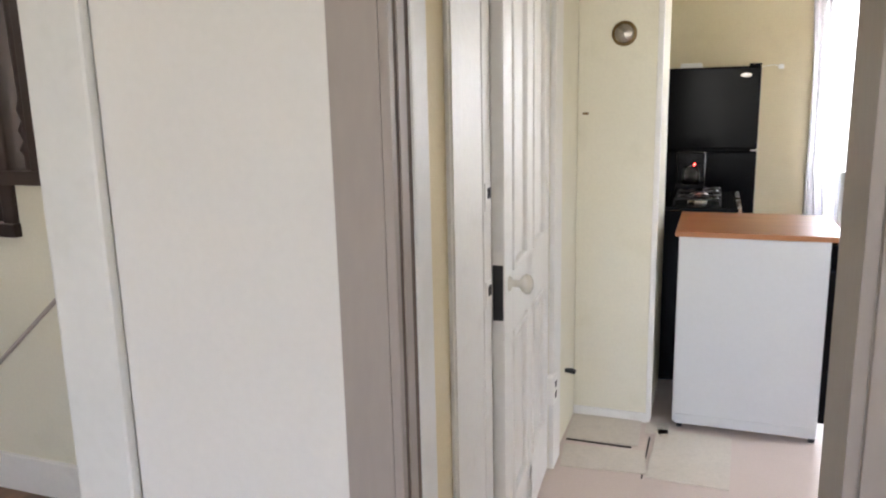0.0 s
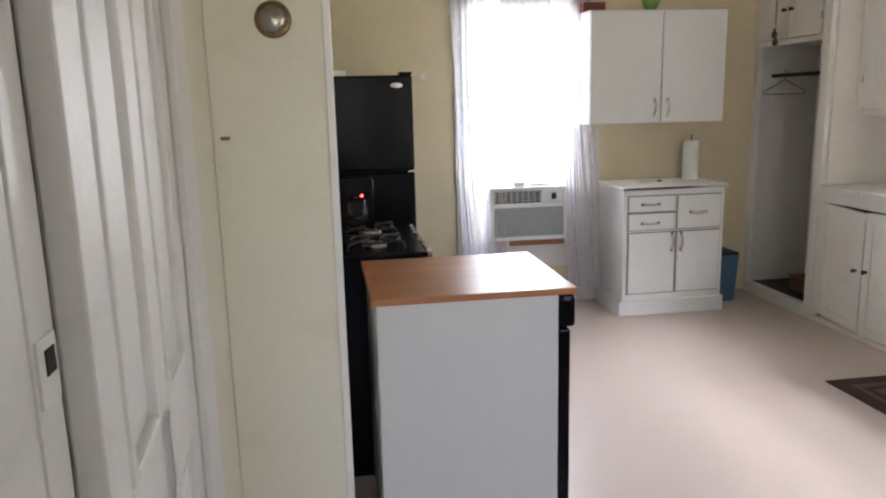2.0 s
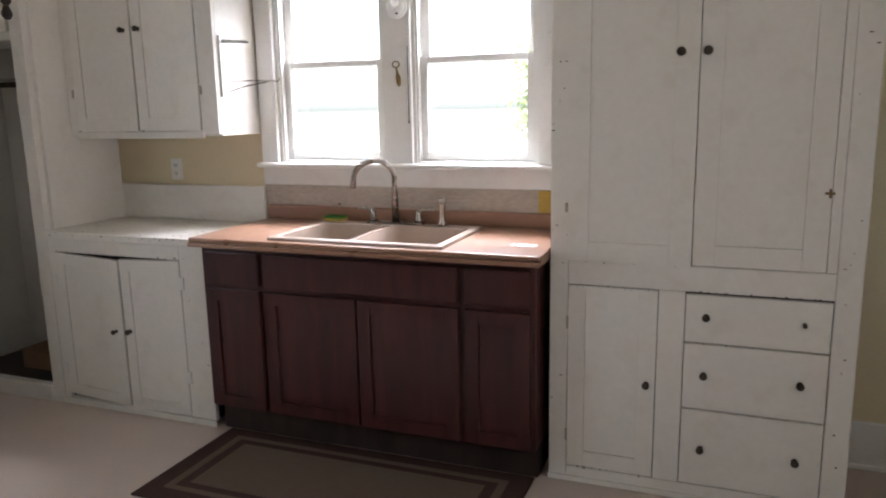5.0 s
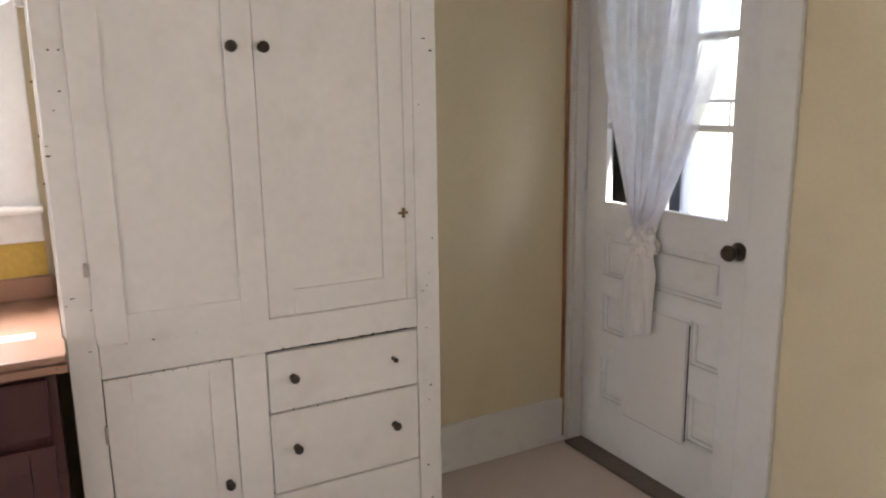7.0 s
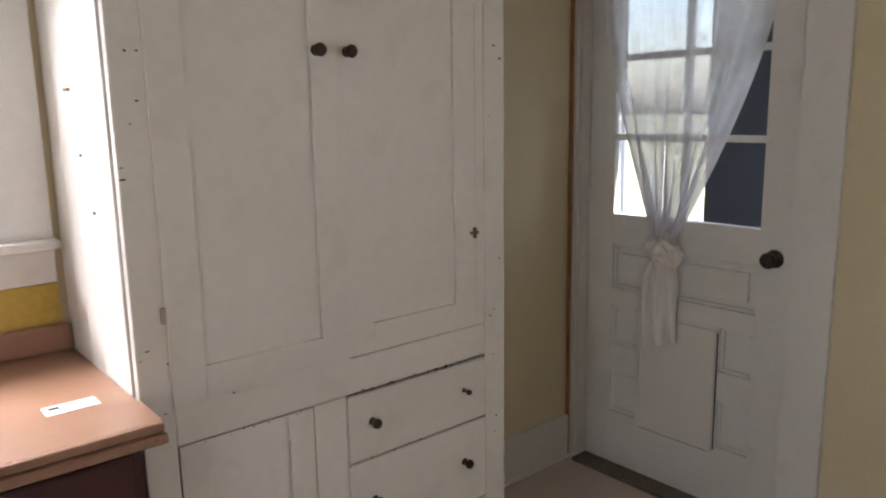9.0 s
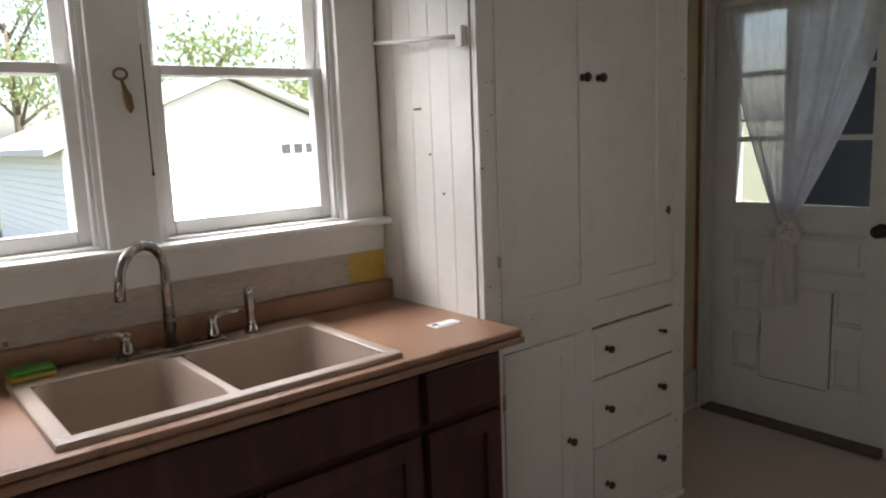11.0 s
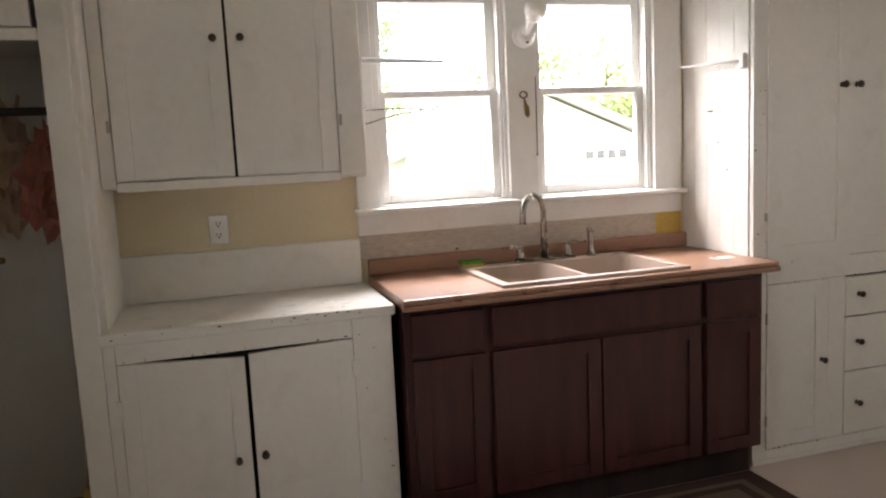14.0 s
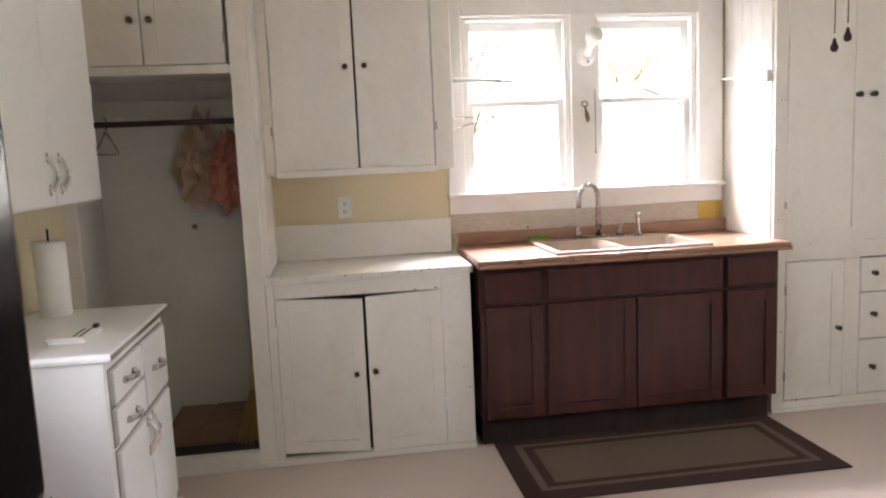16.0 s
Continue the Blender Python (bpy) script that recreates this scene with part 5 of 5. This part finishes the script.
for a, b in ((y0 + 0.11, 2.635), (2.735, y1 - 0.11)):
    for c, d in ((0.24, 0.80), (0.98, 1.93)):
        bm_box(bm, 0.072, 0.088, a, b, c, d)
        bm_box(bm, 0.072, 0.096, a + 0.05, b - 0.05, c + 0.05, d - 0.05, 0.008)
        for e0, e1, f0, f1 in ((a, a + 0.022, c, d), (b - 0.022, b, c, d), (a + 0.022, b - 0.022, c, c + 0.022), (a + 0.022, b - 0.022, d - 0.022, d)):
            bm_box(bm, 0.082, 0.106, e0, e1, f0, f1, 0.007)
put("leaf", bm, TRIM, wd)
boxes("lock_plate", BLACKMATTE, [(0.066, 0.096, y0 - 0.003, y0 + 0.002, 0.86, 1.02)], wd, 0.001)
lathe("knob", surface("white_porcelain", (0.78, 0.74, 0.66), 0.15, vary=0.04), (0.10, 2.355, 0.955), (1, 0, 0), [(0, 0.022), (0.004, 0.020), (0.008, 0.010), (0.03, 0.010), (0.038, 0.022), (0.048, 0.029), (0.060, 0.027), (0.068, 0.014), (0.070, 0.002)], wd, 18)
boxes("hook", STEEL, [(0.10, 0.125, 2.31, 2.318, 1.775, 1.783), (0.12, 0.128, 2.31, 2.35, 1.775, 1.783)], wd, 0.002)
wd.matrix_world = Matrix.Translation(wd.location) @ Matrix.Rotation(radians(3.2), 4, "Z")
for z in (1.228, 0.961):
    s = thing("strike_plate", (0.125, 2.23, z), "white painted strike plate with a dark slot", "strike plate", "strike plates")
    box("plate", TRIM, (0.112, 0.119, 2.205, 2.258, z - 0.045, z + 0.03), s, 0.002)
    box("slot", DARKGAP, (0.1185, 0.1205, 2.222, 2.248, z - 0.012, z + 0.016), s, 0)

wo = thing("wall_outlet", (0.10, 3.085, 0.349), "old white duplex outlet low on the west wall", "outlet")
box("plate", PLASTICW, (0.10, 0.130, 3.049, 3.121, 0.292, 0.406), wo, 0.004)
each("socket", BLACKMATTE, [(0.129, 0.132, 3.071, 3.099, 0.359, 0.383), (0.129, 0.132, 3.071, 3.099, 0.315, 0.339)], wo, 0.003)
tagged(tube("pipe_stub", BLACKMATTE, [(0.10, 3.437, 0.296), (0.128, 3.437, 0.296), (0.146, 3.437, 0.292)], [0.009, 0.012, 0.010], None, 10), "short dark pipe stub low on the wall", "pipe")

# ---- rug, chains, loose tiles ----
rg = thing("rug", (3.26, 4.02, 0), "dark brown rug with tan field and striped border", "rug")
box("border", RUGDARK, (2.955, 3.600, 3.285, 4.745, 0.001, 0.009), rg, 0.003)
RX0, RX1, RY0, RY1 = 3.04, 3.535, 3.37, 4.66
each("stripe", RUGTAN, [(RX0, RX0 + 0.028, RY0, RY1, 0.004, 0.0105), (RX1 - 0.028, RX1, RY0, RY1, 0.004, 0.0105), (RX0 + 0.028, RX1 - 0.028, RY0, RY0 + 0.035, 0.004, 0.0105), (RX0 + 0.028, RX1 - 0.028, RY1 - 0.035, RY1, 0.004, 0.0105)], rg, 0.001)
box("middle", RUGTAN, (RX0 + 0.065, RX1 - 0.065, RY0 + 0.08, RY1 - 0.08, 0.004, 0.011), rg, 0.001)
pc = thing("pull_chain", (2.08, 4.02, 1.70), "two pull chains with dark wooden bobs", "pull chain")
lathe("canopy", PLASTICW, (2.09, 4.03, CEIL - 0.05), (0, 0, 1), [(0, 0.03), (0.02, 0.06), (0.05, 0.065)], pc, 20)
for cx, cy, cz in ((2.08, 4.02, 1.715), (2.10, 4.045, 1.69)):
    tube("chain", BRASS, [(cx, cy, cz + 0.03), (cx, cy, CEIL - 0.03)], 0.0018, pc, 6)
    lathe("bob", BLACKWOOD, (cx, cy, cz - 0.02), (0, 0, 1), [(0, 0.005), (0.006, 0.010), (0.014, 0.011), (0.026, 0.006), (0.038, 0.003)], pc, 12)
kf = thing("loose_floor_tiles", (0.4, 3.4, 0), "loose cracked floor tiles beside the chimney chase", "tile", kind="structure")
for x, y, w, d, a in ((0.265, 3.535, 0.31, 0.29, 2), (0.64, 3.36, 0.31, 0.46, -2), (0.30, 3.24, 0.34, 0.20, 6), (0.49, 3.60, 0.10, 0.12, 0)):
    bm = bmesh.new()
    bm_box(bm, x - w / 2, x + w / 2, y - d / 2, y + d / 2, 0.0005, 0.006, 0.0015)
    bmesh.ops.rotate(bm, verts=bm.verts, cent=(x, y, 0), matrix=Matrix.Rotation(radians(a), 3, "Z"))
    put("tile", bm, TILE, kf)
boxes("crack", DARKGAP, [(0.12, 0.40, 3.370, 3.383, 0.0004, 0.003), (0.462, 0.468, 3.12, 3.5, 0.0004, 0.0025)], kf, 0)

# ---- outside ----
GZ = -0.75
structure(box("ground", GRASS, (-600, 900, -600, 600, GZ - 0.2, GZ), bevel=0), "sunlit green lawn", "ground")
ga = thing("garage", (19, -1.45, GZ), "white clapboard garage with a pale gable roof", "garage")
bm = bmesh.new()
GY0, GY1, GX0, GX1, EZ, AZ = -4.45, 1.60, 16.0, 23.0, 1.42, 2.66
ym = (GY0 + GY1) / 2
vs = [bm.verts.new((x, y, z)) for x in (GX0, GX1) for y, z in ((GY0, GZ), (GY1, GZ), (GY1, EZ), (ym, AZ), (GY0, EZ))]
for f in ((0, 1, 2, 3, 4), (9, 8, 7, 6, 5), (0, 5, 6, 1), (1, 6, 7, 2), (0, 4, 9, 5), (2, 7, 8, 3), (3, 8, 9, 4)):
    bm.faces.new([vs[k] for k in f])
put("wall", bm, SIDING, ga)
boxes("clapboard", SIDING, [(GX0 - 0.02, GX0, GY0, GY1, GZ + 0.14 * k, GZ + 0.14 * k + 0.125) for k in range(15)] + [(GX0, GX1, GY1, GY1 + 0.02, GZ + 0.14 * k, GZ + 0.14 * k + 0.125) for k in range(15)], ga, 0)
bm = bmesh.new()
for s, ye in ((1, GY1), (-1, GY0)):
    sl = (AZ - EZ) / abs(ye - ym)
    a, b = (ym, AZ + 0.06), (ye + s * 0.35, EZ + 0.06 - 0.35 * sl)
    q = [bm.verts.new((x, y, z + dz)) for x in (GX0 - 0.35, GX1 + 0.35) for y, z in (a, b) for dz in (0, 0.12)]
    for f in ((0, 1, 3, 2), (4, 6, 7, 5), (0, 4, 5, 1), (2, 3, 7, 6), (1, 5, 7, 3), (0, 2, 6, 4)):
        bm.faces.new([q[k] for k in f])
put("roof", bm, SHINGLE, ga)
for k in range(4):
    boxes("window", DARKGLASS, [(GX0 - 0.075, GX0 - 0.052, -2.50 - 0.28 * k - 0.20, -2.50 - 0.28 * k, 1.17, 1.36)], ga, 0)
each("door_panel", SIDING, [(GX0 - 0.05, GX0 - 0.02, -3.9, -2.1, GZ, 1.5), (GX0 - 0.05, GX0 - 0.02, -1.55, -0.35, GZ, 1.3)], ga, 0.01)


def tree(at, height, spread, seed, label, n=1400):
    rnd = random.Random(seed)
    t = thing("tree", at, label, "tree", "trees behind the garage")
    base = Vector(at)
    bm = bmesh.new()
    bm_tube(bm, [base, base + Vector((0.1, 0.1, height * 0.3)), base + Vector((0.0, 0.2, height * 0.75))], [0.24, 0.18, 0.05], 9)
    tips = []
    for k in range(11):
        a, h = rnd.uniform(0, 6.28), rnd.uniform(0.25, 0.72) * height
        s = spread * rnd.uniform(0.5, 1.0)
        o = base + Vector((0.05, 0.1, h))
        e = o + Vector((math.cos(a) * s, math.sin(a) * s, rnd.uniform(0.1, 0.3) * height))
        mid = (o + e) / 2 + Vector((0, 0, 0.3))
        bm_tube(bm, [o, mid, e], [0.08, 0.05, 0.015], 6)
        tips += [mid, e, (mid + e) / 2]
    tips += [base + Vector((rnd.uniform(-1, 1), rnd.uniform(-1, 1), height * 0.9)) for _ in range(3)]
    put("trunk", bm, BARK, t)
    bm = bmesh.new()
    for _ in range(n):
        c = rnd.choice(tips)
        p = c + Vector([rnd.gauss(0, spread * 0.19) for _ in range(3)])
        u = Vector([rnd.gauss(0, 1) for _ in range(3)]).normalized()
        w = u.orthogonal().normalized()
        s = rnd.uniform(0.06, 0.15)
        bm.faces.new([bm.verts.new(p + s * d) for d in (u, 0.45 * w, -u, -0.45 * w)])
    tagged(put("leaves", bm, LEAF, t), kind="stuff")


tree((27, 5.0, GZ), 5.2, 2.4, 1, "leafy green tree beyond the garage", 6500)
tree((30, 8.5, GZ), 5.0, 2.6, 2, "leafy green tree beyond the garage", 6500)
tree((27, -5.5, GZ), 6.0, 2.2, 3, "leafy green tree beyond the garage", 2600)
tree((21, -7.4, GZ), 4.6, 1.6, 4, "young leafy tree beside the garage", 2200)
tree((36, -1.5, GZ), 9.5, 2.6, 5, "tall sparse tree behind the garage", 3200)
tree((35, -14, GZ), 8.0, 3.6, 7, "leafy green tree at the edge of the lawn", 2600)
# back porch outside the door
PORCH = surface("dark_porch_boards", (0.05, 0.062, 0.085), 0.45, vary=0.25, scale=5, bump=0.3, stretch=(1, 1, 0.3))
structure(boxes("porch_wall", PORCH, [(2.9, 4.60, -0.65, -0.55, -0.12, CEIL), (5.28, 6.5, -0.65, -0.55, -0.12, CEIL), (4.60, 5.28, -0.65, -0.55, -0.12, 0.35), (4.60, 5.28, -0.65, -0.55, 2.3, CEIL), (6.4, 6.5, -0.55, 1.0, -0.12, CEIL), (4.3, 6.4, 1.0, 1.1, -0.12, CEIL)], bevel=0), "dark boarded back porch wall", "wall")
structure(box("porch_floor", PORCH, (2.9, 6.5, -0.65, 1.12, -0.14, -0.04), bevel=0), "dark boarded porch floor", "floor")
structure(box("porch_roof", PORCH, (2.9, 6.5, -0.75, 1.12, CEIL + 0.002, CEIL + 0.09), bevel=0), "dark boarded porch ceiling", "ceiling")
structure(boxes("porch_window_bars", TRIM, [(4.60, 5.28, -0.63, -0.60, 1.47, 1.49), (4.94, 4.955, -0.625, -0.605, 0.35, 1.47)], bevel=0.003), "white bars of the porch window", "window")
